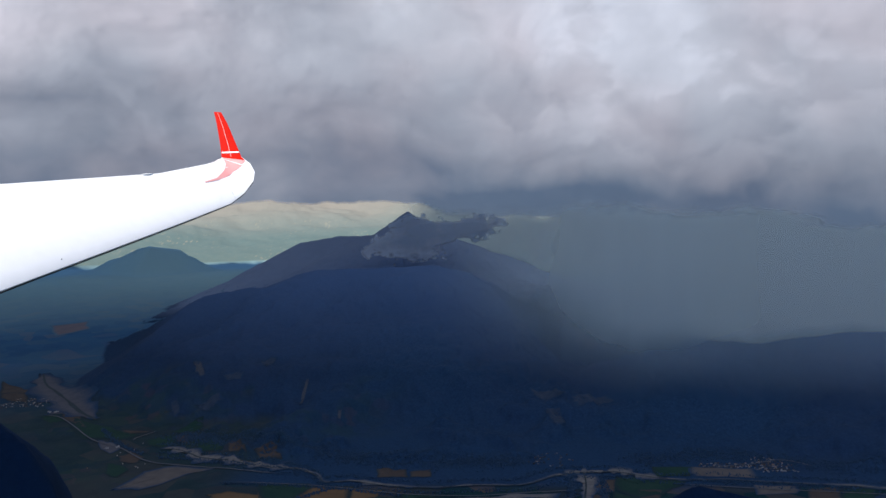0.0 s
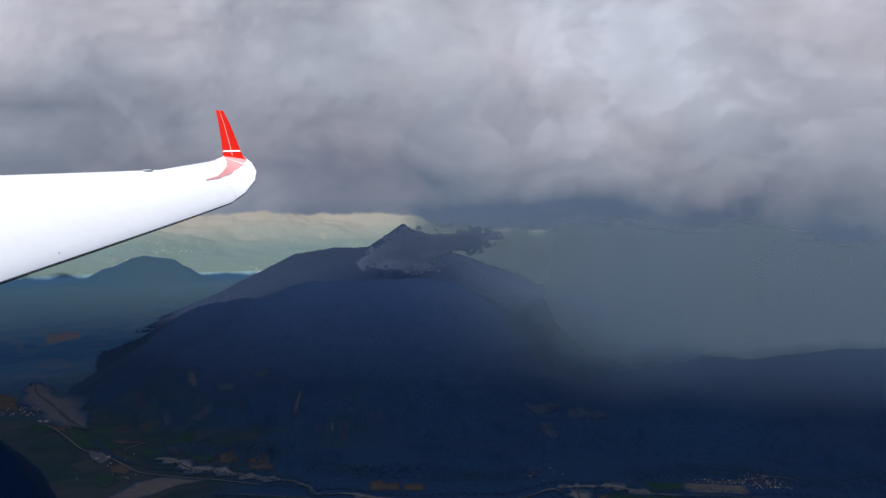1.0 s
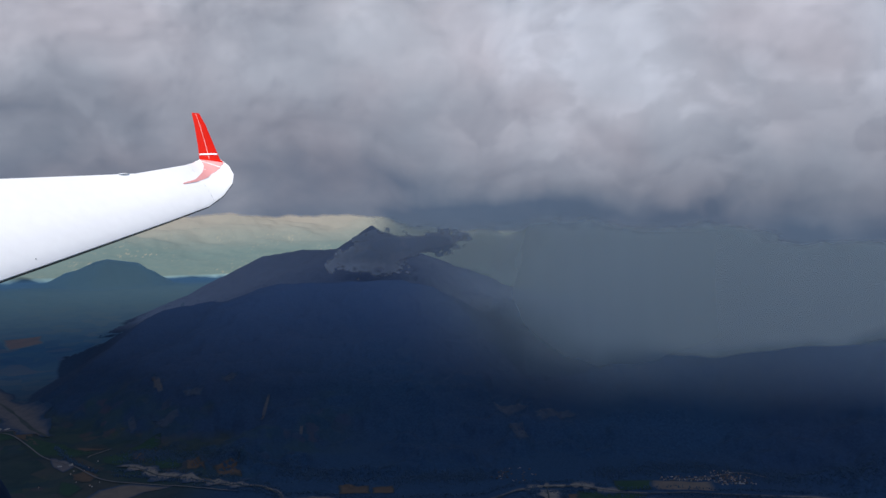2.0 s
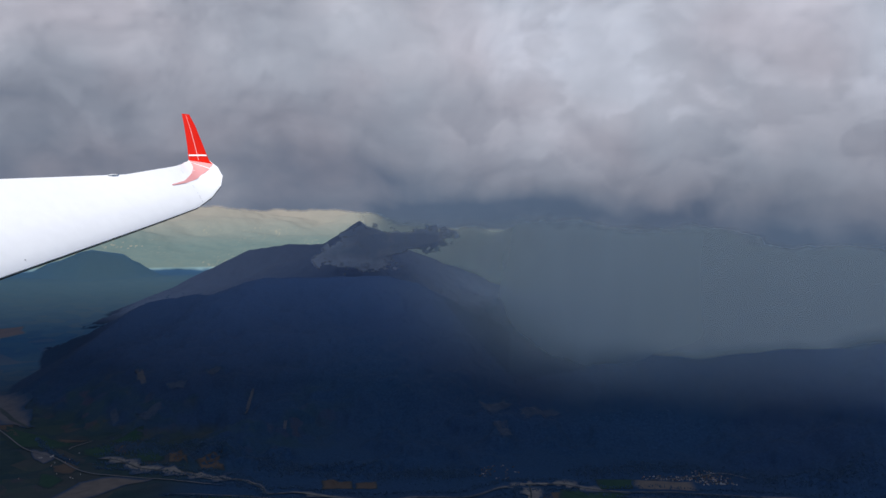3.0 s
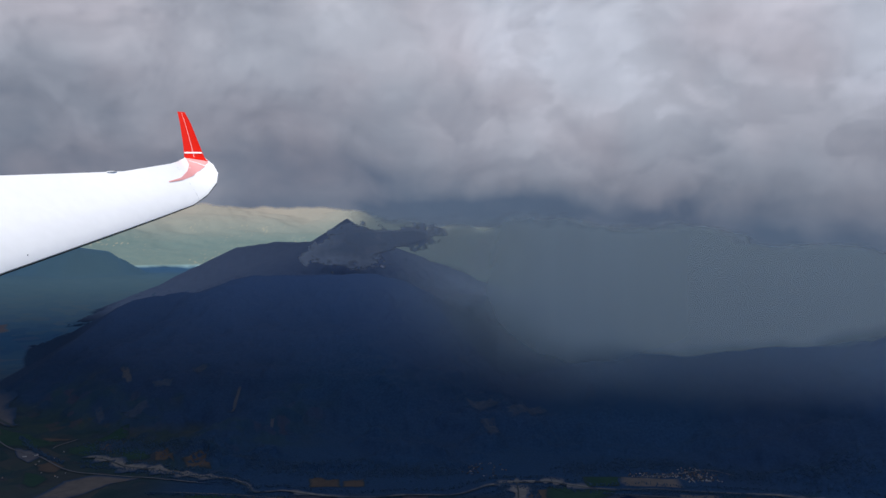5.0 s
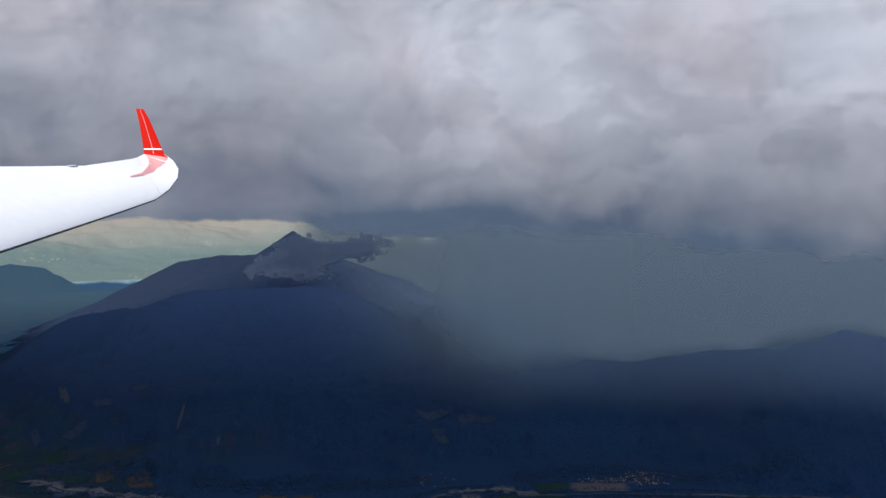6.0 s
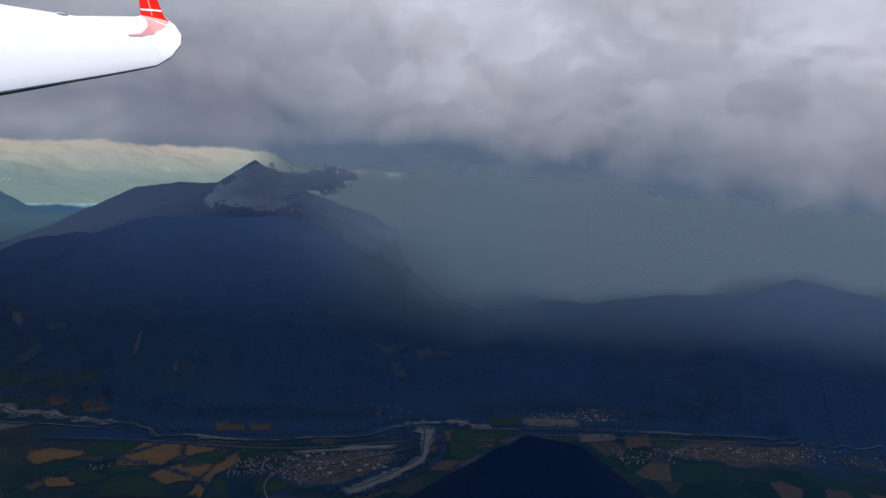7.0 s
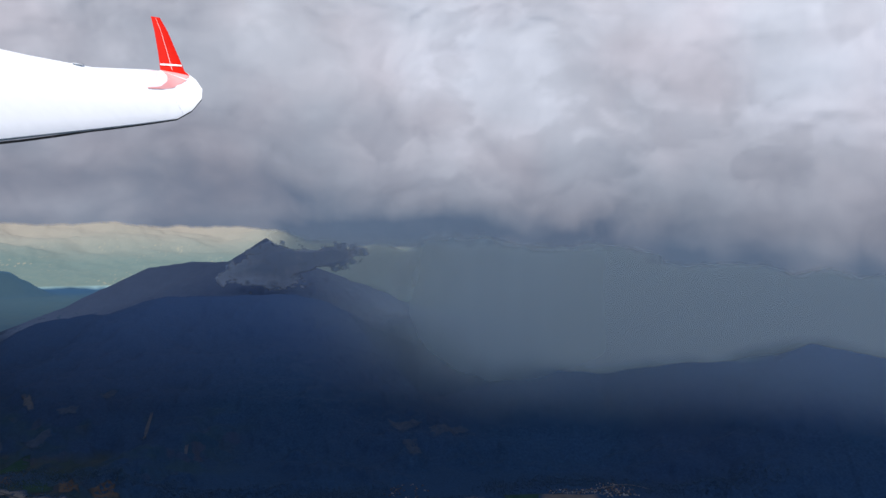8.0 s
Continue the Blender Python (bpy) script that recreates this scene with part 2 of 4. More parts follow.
M_CLEARING = cover_material("upland_grass", (0.022, 0.041, 0.078), (0.038, 0.056, 0.088), 0.08, 1.7)
# the crowns take over the forest's haze blue in their colour
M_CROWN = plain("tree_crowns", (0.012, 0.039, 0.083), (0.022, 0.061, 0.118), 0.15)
M_CRAG = cover_material("scree", (0.040, 0.052, 0.078), (0.070, 0.080, 0.10), 0.2, 1.3)
M_ROAD = cover_material("road_surface", (0.09, 0.096, 0.11), (0.14, 0.145, 0.155), 0.3)
M_WALL = plain("render_wall", (0.30, 0.30, 0.30), (0.46, 0.45, 0.44), 0.8)
M_ROOF = plain("clay_roof", (0.20, 0.13, 0.10), (0.30, 0.19, 0.15), 1.5)
M_SLATE = plain("slate_roof", (0.06, 0.065, 0.075), (0.11, 0.115, 0.125), 1.5)
M_YARD = cover_material("yard_surface", (0.028, 0.032, 0.038), (0.085, 0.078, 0.076), 0.11)
M_SHEET = plain("sheet_roof", (0.16, 0.165, 0.175), (0.27, 0.27, 0.28), 0.6, 0.5)
M_GEL = plain("white_gelcoat", (0.93, 0.93, 0.92), (0.95, 0.95, 0.94), 1.2, 0.28, 0.0, 0.5)
M_RED = plain("red_paint", (0.60, 0.010, 0.004), (0.68, 0.014, 0.005), 3.0, 0.5, 0.0, 0.05)
M_PINK = plain("worn_red_decal", (0.78, 0.33, 0.31), (0.84, 0.42, 0.40), 6.0, 0.4, 0.0, 0.4)
M_LINE = plain("grey_joint", (0.62, 0.62, 0.63), (0.68, 0.68, 0.69), 3.0, 0.5)
# dark for the leading edge's shade strip, the hinge gap and the insect
M_DARK = plain("dark_matt", (0.03, 0.03, 0.03), (0.05, 0.05, 0.05), 3.0, 0.6)


# ---- helpers for meshes ----
def rand3(i, j, k):
    v = np.sin(i * 127.1 + j * 311.7 + k * 74.7) * 43758.5453
    return v - np.floor(v)


def noise2(x, y, seed=0.0):
    """Smooth value noise, -1 to 1, on arrays."""
    i, j = np.floor(x), np.floor(y)
    f, g = x - i, y - j
    f, g = f * f * f * (f * (f * 6 - 15) + 10), g * g * g * (g * (g * 6 - 15) + 10)
    a, b, c, d = rand3(i, j, seed), rand3(i + 1, j, seed), rand3(i, j + 1, seed), rand3(i + 1, j + 1, seed)
    return 2 * ((a * (1 - f) + b * f) * (1 - g) + (c * (1 - f) + d * f) * g) - 1


def fbm(x, y, octaves=5, seed=0.0, gain=0.5):
    total, amp = 0.0, 1.0
    for o in range(octaves):
        total = total + amp * noise2(x * 2 ** o + 17.3 * o, y * 2 ** o - 9.1 * o, seed + o)
        amp *= gain
    return total


def link_mesh(name, verts, faces, mat, parent=None, label="", smooth=True, weave=None, **attributes):
    me = bpy.data.meshes.new(name)
    me.from_pydata(verts, [], faces)
    me.materials.append(mat)
    me.polygons.foreach_set("use_smooth", [smooth] * len(me.polygons))
    for key, values in attributes.items():
        me.attributes.new(key, "FLOAT", "POINT").data.foreach_set("value", values)
    if weave is not None:
        me.attributes.new("weave", "FLOAT_VECTOR", "POINT").data.foreach_set("vector", weave)
    me.update()
    ob = new(name, me)
    ob.parent = parent
    if label:
        ob["label"] = label
    return ob


def part(name, bm, mat, parent=None, label="", smooth=False):
    me = bpy.data.meshes.new(name)
    for f in bm.faces:
        f.smooth = smooth
    bm.to_mesh(me)
    bm.free()
    me.materials.append(mat)
    ob = new(name, me)
    ob.parent = parent
    if label:
        ob["label"] = label
    return ob


def grid_faces(nu, nv, wrap=False):
    i, j = np.meshgrid(np.arange(nu if wrap else nu - 1), np.arange(nv - 1), indexing="ij")
    a, b = i * nv + j, ((i + 1) % nu) * nv + j
    return np.stack([a, b, b + 1, a + 1], -1).reshape(-1, 4).tolist()


def spot(az, r):
    return r * math.sin(radians(az)), r * math.cos(radians(az))


# ---- the land ----
# ridge lines: azimuth, slope down from the flight level (degrees), distance (m)
NEAR_RIDGE = [(-33, -11.5, 1950), (-27.4, -9.6, 1850), (-25.3, -8.6, 1800), (-23.4, -7.2, 1765), (-22.5, -6.55, 1755), (-21.4, -6.1, 1740), (-18.2, -5.7, 1725), (-17.2, -5.8, 1720), (-16.2, -5.45, 1715), (-14.6, -4.85, 1700),
              (-13.4, -4.6, 1700), (-11.3, -4.6, 1700), (-4.5, -4.5, 1680), (-1.9, -5.1, 1650), (-0.2, -6.2, 1620), (1.3, -8.1, 1560), (2.9, -9.8, 1500), (5, -11.8, 1420)]
BACK_RIDGE = [(-25.5, -7.4, 2620), (-23, -6.3, 2560), (-20.1, -5.2, 2500), (-16.7, -3.6, 2500), (-14.6, -2.5, 2480), (-11.6, -2.05, 2460), (-9.2, -2.15, 2450), (-6.5, -0.3, 2430), (-4.2, -2.1, 2430), (-1.3, -3.15, 2420), (0.2, -3.8, 2420), (1.8, -4.35, 2420), (3.9, -5.1, 2400), (6.5, -5.7, 2380), (9.5, -6.5, 2350), (14, -8.0, 2300), (20, -11.0, 2250)]
FAR_RIDGE = [(-2, -5.4, 3300), (1.5, -4.4, 3300), (4.1, -3.2, 3300), (6.3, -4.2, 3300), (11, -5.6, 3300)]
LEFT_HILL = [(-32.1, -4.4, 3480), (-29.2, -3.8, 3450), (-27.0, -2.9, 3420), (-25.2, -2.3, 3400), (-23.3, -2.6, 3400), (-21.8, -3.6, 3380), (-20.0, -4.4, 3360)]
RIGHT_RIDGE = [(7.6, -11.8, 1300), (11.8, -10.9, 1320), (14.7, -9.9, 1340), (18.7, -10.1, 1350), (25, -8.9, 1360), (30.7, -8.5, 1370), (32.9, -7.1, 1380), (37.6, -7.8, 1400), (48, -7.5, 1450)]
NEAR_LEFT = [(-52, -9, 600), (-40, -10.8, 640), (-36, -12.3, 640), (-33.6, -15.0, 620), (-32, -18, 600), (-31, -22, 580), (-30.2, -27, 570), (-29.6, -31, 565)]
NEAR_HILL = [(10, -24.0, 520), (12, -21.4, 540), (15, -19.95, 550), (18.9, -20.4, 550), (21.5, -22.6, 550)]
# line, fall of the slopes, strength of the gullies
RIDGES = [(NEAR_RIDGE, 0.285, 1.0), (BACK_RIDGE, 0.42, 0.8), (FAR_RIDGE, 0.35, 0.6), (LEFT_HILL, 0.75, 0.7), (RIGHT_RIDGE, 0.42, 0.8), (NEAR_LEFT, 1.0, 0.6), (NEAR_HILL, 0.75, 0.4)]


def land(x, y):
    """Height of the ground at x, y (arrays)."""
    x, y = np.asarray(x, float), np.asarray(y, float)
    r = np.hypot(x, y)
    height = 1.2 * fbm(x / 160, y / 160, 4, 3.0) + 85 * np.clip((r - 1950) / 1350, 0, 1) ** 1.3 + 370 * np.clip((r - 3450) / 1400, 0, 1) ** 1.25 * (1 + 0.13 * fbm(x / 420, y / 190, 5, 8.0))
    height = height + np.clip((r - 1500) / 1500, 0, 1) * 14 * np.maximum(0, fbm(x / 420, y / 420, 5, 5.0))
    gully = np.abs(fbm(x / 230, y / 230, 6, 1.0, 0.55))
    small = fbm(x / 34, y / 34, 4, 2.0, 0.6)
    for line, fall, rough in RIDGES:
        pts = [(*spot(a, d), ZC + d * math.tan(radians(e))) for a, e, d in line]
        h = np.full(x.shape, -1e9)
        for p, q in zip(pts, pts[1:]):
            dx, dy = q[0] - p[0], q[1] - p[1]
            u = np.clip(((x - p[0]) * dx + (y - p[1]) * dy) / (dx * dx + dy * dy), 0, 1)
            d = np.hypot(x - p[0] - u * dx, y - p[1] - u * dy)
            top, keep = p[2] + u * (q[2] - p[2]), np.clip(d / 220, 0, 1)
            h = np.maximum(h, top - d * fall * (1 + 0.5 * keep * (gully - 0.4) * rough) - 46 * rough * keep * (1 - gully) * np.clip(top / 200, 0, 1) + rough * small * (1.2 + 3.5 * keep))
        # the crest line keeps its steps: no spur of a higher summit fills them
        a, e, d = np.array(line).T
        az = np.degrees(np.arctan2(x, y))
        h = np.minimum(h, ZC + np.minimum(r, np.interp(az, a, d)) * np.tan(np.radians(np.interp(az, a, e))) + rough * small * 0.6)
        if line is NEAR_RIDGE:  # its western foot ends at the broad river bed
            h = h - 1.9 * np.maximum(0, 6 * np.clip((1700 - r) / 450, 0, 1) - 25.0 - az) ** 1.6
        k = 14.0
        w = np.clip(0.5 + 0.5 * (h - height) / k, 0, 1)
        height = height * (1 - w) + h * w + k * w * (1 - w) * 0.6
    return height


def ground_at(x, y):
    return float(land(np.array([x]), np.array([y]))[0])


def build_ground():
    az = np.concatenate([np.arange(-45, 48, 0.12), np.arange(48, 315, 3.0)])
    r = np.concatenate([np.linspace(0.02, 480, 24), np.arange(500, 2620, 6.0), np.arange(2640, 4860, 24.0)])
    a, d = np.meshgrid(np.radians(az), r, indexing="ij")
    x, y = d * np.sin(a), d * np.cos(a)
    z = land(x, y)
    verts = np.stack([x, y, z], -1).reshape(-1, 3)
    faces = grid_faces(len(az), len(r), True)
    ob = link_mesh("ground", verts.tolist(), [f[::-1] for f in faces], M_GROUND)
    tagged(ob, "dark wooded mountains and a farmed valley floor", "ground", kind="structure")


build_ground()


def step(x, a, b):
    t = np.clip((x - a) / (b - a), 0, 1)
    return t * t * (3 - 2 * t)


# the cloud base: azimuth, slope from the flight level (degrees)
BASE = [(-85, 0.9), (-30, 0.8), (-17, 0.5), (-7, 0.42), (-5.2, 0.0), (-4, -0.7), (2, -1.1), (7.5, -0.95), (10.4, -1.25), (13.3, -1.7), (18.5, -1.45), (21.9, -2.2), (24.8, -2.85), (30.3, -3.15), (45, -3.4), (85, -3.6)]


def base_at(az):
    return np.interp(az, [b[0] for b in BASE], [b[1] for b in BASE])


# depth of the cloud in hundredths, every 6 degrees from -36 to 36, from the base upwards
DEPTH_AT = (2.5, 7.5, 13.0, 18.0)
DEPTH = [[85, 84, 70, 70, 88, 88, 90, 80, 68, 68, 75, 66, 60],
         [70, 77, 67, 52, 57, 62, 55, 44, 33, 42, 40, 22, 20],
         [8, 36, 31, 43, 58, 43, 19, 10, 15, 40, 34, 19, 12],
         [30, 35, 35, 40, 50, 40, 30, 25, 30, 20, 10, 10, 10]]


def cloud_depth(az, el):
    """The broad thick and thin places of the cloud, blended smoothly."""
    total, weight = 0.0, 1e-9
    for row, e in zip(DEPTH, DEPTH_AT):
        for k, d in enumerate(row):
            w = np.exp(-((np.clip(az, -36, 36) - (6 * k - 36)) / 3.9) ** 2 - ((np.clip(el, 1.5, 18) - e) / 3.3) ** 2)
            total, weight = total + w * d / 100, weight + w
    return total / weight


def build_cloud_deck():
    """The cloud ceiling: a lumpy sheet that comes down towards the far edge of the storm. Overhead, unseen, it is added
    to dim the land.
    """
    az = np.concatenate([np.arange(-125, -45, 0.8), np.arange(-45, 45, 0.14), np.arange(45, 125.1, 0.8)])
    base = base_at(az) + 0.16 * fbm(az / 2.2, az * 0, 4, 21.0)
    drop = 4.5 * step(az, 4, 9)  # behind the rain the cloud hangs lower
    up = np.concatenate([np.linspace(0, 28, 190), np.linspace(28.5, 64, 44)])
    A, rise = np.meshgrid(az, up, indexing="ij")
    E = (base - drop)[:, None] * np.clip(1 - rise / 16, 0, 1) + rise - 0.25
    U = E - base[:, None] * np.clip(1 - E / 14, 0, 1) + 0.25
    wx, wy = A + 0.9 * fbm(A / 7, U / 6, 4, 31.0), U + 0.7 * fbm(A / 7 + 9, U / 6, 4, 41.0)
    lump = fbm(wx / 10, wy / 6.5, 5, 51.0, 0.5)
    puff = sum(g * (0.36 - np.abs(noise2(wx / (1.15 * s) + 3, wy / (0.75 * s), 71.0 + s))) for s, g in ((7, 0.8), (3.6, 0.55), (1.8, 0.3), (0.9, 0.15), (0.45, 0.07)))
    torn = fbm(wx / 6 + 40, wy / 3.2 + 11, 5, 91.0, 0.55)
    torn = (step(torn, -0.25, 0.35) - 0.5) * step(fbm(A / 11, U / 8, 2, 95.0), -0.1, 0.5)
    thick = cloud_depth(A, E) + 0.06 * lump + 0.15 * puff + 0.10 * torn
    # the flat dark base, deepest over the rain
    band = np.exp(-(np.maximum(U - 0.5 - 0.7 * step(A, -2, 8) + 0.5 * lump, 0) / (0.9 + 0.5 * step(A, -7, 0) + 0.9 * step(A, 6, 14))) ** 2)
    thick += (0.10 + 0.22 * step(A, -7, -2)) * band
    # the unseen part overhead is made thicker to dim the land
    thick = np.clip(np.clip(thick, 0.02, 1) + 0.5 * step(U, 21, 29), 0.02, 1)
    thick = thick + (0.5 - thick) * step(-U, 0.05, 0.5)
    calm = sum(base_at(A + d) for d in np.linspace(-4, 4, 17)) / 17
    R = 4200 * np.cos(np.radians(np.maximum(E, 0))) ** 1.3 / (1 + np.logaddexp(0, 4 * (E - calm * np.clip(1 - E / 14, 0, 1))) / 22)
    R = R * (1 - 0.165 * step(-A, -2, 9) + 0.03 * step(-A, 24, 32))  # over the plain the deck ends sooner and the sun comes in
    R = R * (1 - 0.02 * lump * np.clip(U / 2, 0, 1))
    a, e = np.radians(A), np.radians(E)
    verts = np.stack([R * np.sin(a), R * np.cos(a), ZC + R * np.tan(e)], -1).reshape(-1, 3)
    dens = np.clip(rise / 0.55, 0, 1) * np.clip((64 - rise) / 4, 0, 1)
    ob = link_mesh("cloud_deck", verts.tolist(), grid_faces(len(az), len(up)), cloud_material("storm_cloud", (0.60, 0.615, 0.645), (0.078, 0.108, 0.150), 0.34, 0.9, 0.2, (0.5, 0.5, 0.525), 0.13), None, "",
                   weave=np.stack([A, U * 1.3, 0 * A], -1).ravel().tolist(), thickness=thick.ravel().tolist(), cover=dens.ravel().tolist(), overhead_blue=step(U, 19, 27).ravel().tolist())
    tagged(ob, "heavy grey storm clouds with a flat dark base", "cloud", kind="structure")


build_cloud_deck()


def build_cap_cloud():
    """The ragged cloud that clings to the peak: a lens with a front and a back."""
    az, el = np.arange(-11.5, 2.6, 0.08), np.arange(-5.2, 0.61, 0.06)
    A, E = np.meshgrid(az, el, indexing="ij")
    body = np.zeros(A.shape)
    for a0, e0, sa, se, amp in [(-5.6, -1.7, 1.6, 0.9, 0.9), (-8.2, -2.6, 1.6, 1.0, 0.75), (-7.0, -3.4, 2.2, 0.9, 0.8), (-5.0, -2.5, 2.0, 0.9, 0.9), (-3.2, -1.8, 2.1, 1.0, 1.05), (-1.0, -1.6, 1.7, 0.75, 1.1), (-4.2, -3.7, 2.6, 0.45, 0.55)]:
        body += amp * np.exp(-((A - a0) / sa) ** 2 - ((E - e0) / se) ** 2)
    tear = fbm(A / 1.5 + 0.5 * fbm(A / 2, E / 2, 3, 81.0), E / 0.9, 6, 82.0, 0.62)
    cover = np.clip(1.1 * (body - 0.42) + 0.5 + 1.15 * tear * np.clip(1.6 - body, 0.15, 1), 0, 1) * step(0.5 - E, 0, 0.5) * step(E, -5.1, -4.6)
    cover = cover * step(body, 0.12, 0.3)
    bulge = 22 * np.clip(body, 0, 1.2)
    verts = []
    for side in (-1, 1):
        R = 2070 + side * bulge
        verts.append(np.stack([R * np.sin(np.radians(A)), R * np.cos(np.radians(A)), ZC + R * np.tan(np.radians(E))], -1).reshape(-1, 3))
    flat = cover.ravel()
    faces = [f for f in grid_faces(len(az), len(el)) if max(flat[i] for i in f) > 0.06]
    n = A.size
    faces = faces + [[i + n for i in f[::-1]] for f in faces]
    twice = lambda v: np.concatenate([v.ravel(), v.ravel()]).tolist()
    ob = link_mesh("cloud", np.concatenate(verts).tolist(), faces, cloud_material("hill_cloud", (0.80, 0.86, 0.94), (0.28, 0.39, 0.54), 1.6, 0.9, 0.32, (0.50, 0.59, 0.72), 0.6, (0.2, 0.95)), None, "",
                   weave=np.concatenate([np.stack([A, E, 0 * A], -1).reshape(-1, 3)] * 2).ravel().tolist(), thickness=twice(0.95 + 0.25 * tear - 0.55 * step(-E, 2.5, 3.9) * step(-A, 1, 5) - 0.35 * step(-A, 6, 8.5)), cover=twice(cover))
    tagged(ob, "ragged dark cloud clinging to the mountain peak", "cloud", kind="stuff")


build_cap_cloud()


def build_veil(name, az, el, r, density, color, streak, label):
    A, E = np.meshgrid(az, el, indexing="ij")
    rr = (r(A) if callable(r) else r) + 0 * A
    verts = np.stack([rr * np.sin(np.radians(A)), rr * np.cos(np.radians(A)), ZC + rr * np.tan(np.radians(E))], -1).reshape(-1, 3)
    clear = verts[:, 2] - land(verts[:, 0], verts[:, 1])
    cover = np.clip(density(A, E), 0, 1).ravel() * step(clear, 0, 60)  # it thins out where it meets a slope
    faces = [f for f in grid_faces(len(az), len(el)) if max(cover[i] for i in f) > 0.001]
    ob = link_mesh(name, verts.tolist(), faces, veil_material(name, color, streak), None, "", cover=cover.tolist())
    return tagged(ob, label, "weather", kind="stuff")


def shaft(A, E, left, right, seed):
    """How dense the rain is: it thickens from left to right, later towards the ground."""
    return step(A - 0.35 * np.maximum(E + 6, 0) + 0.85 * np.minimum(E + 6, 0) + 1.3 * fbm(A / 4, E / 7, 4, seed), left, right)


def under(A, E, seed):
    """Cuts the rain off just above the edge of the cloud base."""
    return step(base_at(A) + 1.2 - E + 0.3 * fbm(A / 2, E, 3, seed), 0.0, 0.8)


RAIN = (0.48, 0.575, 0.61)
build_veil("rain_curtain", np.arange(-11, 50.1, 0.3), np.arange(-13.6, 1.01, 0.2), lambda A: 1330 + 150 * step(A, 2, 20),
           lambda A, E: shaft(A, E, -4.5, 15.5, 61.0) * step(E + 0.4 * fbm(A / 4, E / 3, 3, 62.0), -12.8, -8.2) * under(A, E, 63.0), RAIN, 0.02, "grey curtain of rain under the storm cloud")
build_veil("rain_curtain", np.arange(-12, 50.1, 0.3), np.arange(-15.8, 1.01, 0.2), 1170,
           lambda A, E: (0.34 + 0.22 * np.exp(-((A - 10) / 6) ** 2)) * shaft(A, E, -10.0, 10.0, 68.0) * step(E + 0.5 * fbm(A / 5, E / 3, 3, 69.0), -15.2, -8.0) * under(A, E, 63.0), (0.45, 0.567, 0.642), 0.02, "thin rain in front of the wooded ridge")
build_veil("rain_curtain", np.arange(-9, 50.1, 0.3), np.arange(-8, 1.01, 0.2), 2720,
           lambda A, E: 0.90 * step(A + 0.3 * fbm(A / 2, E, 3, 64.0), -7.5, -3.8) * step(base_at(A) + 0.4 - E + 0.2 * fbm(A / 2, E, 3, 65.0), 0.0, 0.6),
           (0.80, 0.84, 0.79), 0.01, "pale distant rain behind the mountain")

# ---- the glider's wing ----
def from_eye(u, v, depth):
    """A point at a depth ahead of the middle of the path, in the eye's own frame, turned level."""
    c, s = math.cos(radians(-2.97)), math.sin(radians(-2.97))
    x, y, z = u * depth, depth, v * depth
    return Vector((x, c * y - s * z, s * y + c * z + ZC))


# stations from the root outwards: leading edge and trailing edge (right, up, depth), thickness in parts of the chord
STATIONS = [
    ((-1.073, -0.224, 3.04), (-1.218, 0.047, 3.20), 0.13), ((-0.589, -0.0430, 4.80), (-0.673, 0.0894, 4.92), 0.13), ((-0.433, 0.0150, 5.90), (-0.498, 0.0977, 6.0), 0.125), ((-0.375, 0.0370, 6.45), (-0.423, 0.1014, 6.54), 0.12),
    ((-0.326, 0.0565, 7.0), (-0.3576, 0.1130, 7.06), 0.11), ((-0.307, 0.0705, 7.2), (-0.348, 0.1160, 7.24), 0.10), ((-0.2945, 0.0870, 7.38), (-0.344, 0.1185, 7.38), 0.09), ((-0.2925, 0.100, 7.47), (-0.3415, 0.1195, 7.44), 0.085), ((-0.299, 0.112, 7.53), (-0.339, 0.1205, 7.48), 0.08), ((-0.311, 0.1215, 7.55), (-0.3385, 0.1215, 7.5), 0.07)]
WINGLET = [((-0.311, 0.1215, 7.55), (-0.3385, 0.1215, 7.5), 0.07), ((-0.3185, 0.14, 7.57), (-0.3405, 0.14, 7.53), 0.07), ((-0.330, 0.168, 7.6), (-0.345, 0.168, 7.57), 0.07), ((-0.3385, 0.1835, 7.62), (-0.3487, 0.1845, 7.6), 0.06)]
PROFILE = [(1.0, 0.0), (0.8, 0.24), (0.6, 0.44), (0.4, 0.58), (0.25, 0.58), (0.12, 0.45), (0.04, 0.34), (0.0, 0.22), (0.004, -0.02), (0.08, -0.13), (0.3, -0.16), (0.5, -0.14), (0.75, -0.07)]


def section(le, te, thick, up):
    a, b = from_eye(*le), from_eye(*te)
    chord = b - a
    n = (up - chord * (up.dot(chord) / chord.length_squared)).normalized()
    return [a + chord * x + n * (chord.length * thick * z) for x, z in PROFILE]


def loft(rings, name, mat, parent):
    bm = bmesh.new()
    vs = [[bm.verts.new(p) for p in ring] for ring in rings]
    n = len(PROFILE)
    for p, q in zip(vs, vs[1:]):
        for i in range(n):
            bm.faces.new((p[i], p[(i + 1) % n], q[(i + 1) % n], q[i]))
    for f in (bm.faces.new(vs[0]), bm.faces.new(vs[-1][::-1])):
        for e in f.edges:
            e.smooth = False
    for p, q in zip(vs, vs[1:]):  # the trailing edge and the lip under the leading edge are sharp
        for i in (0, 7, 8):
            bm.edges.get((p[i], q[i])).smooth = False
    bmesh.ops.recalc_face_normals(bm, faces=bm.faces)
    return part(name, bm, mat, parent, "", True)


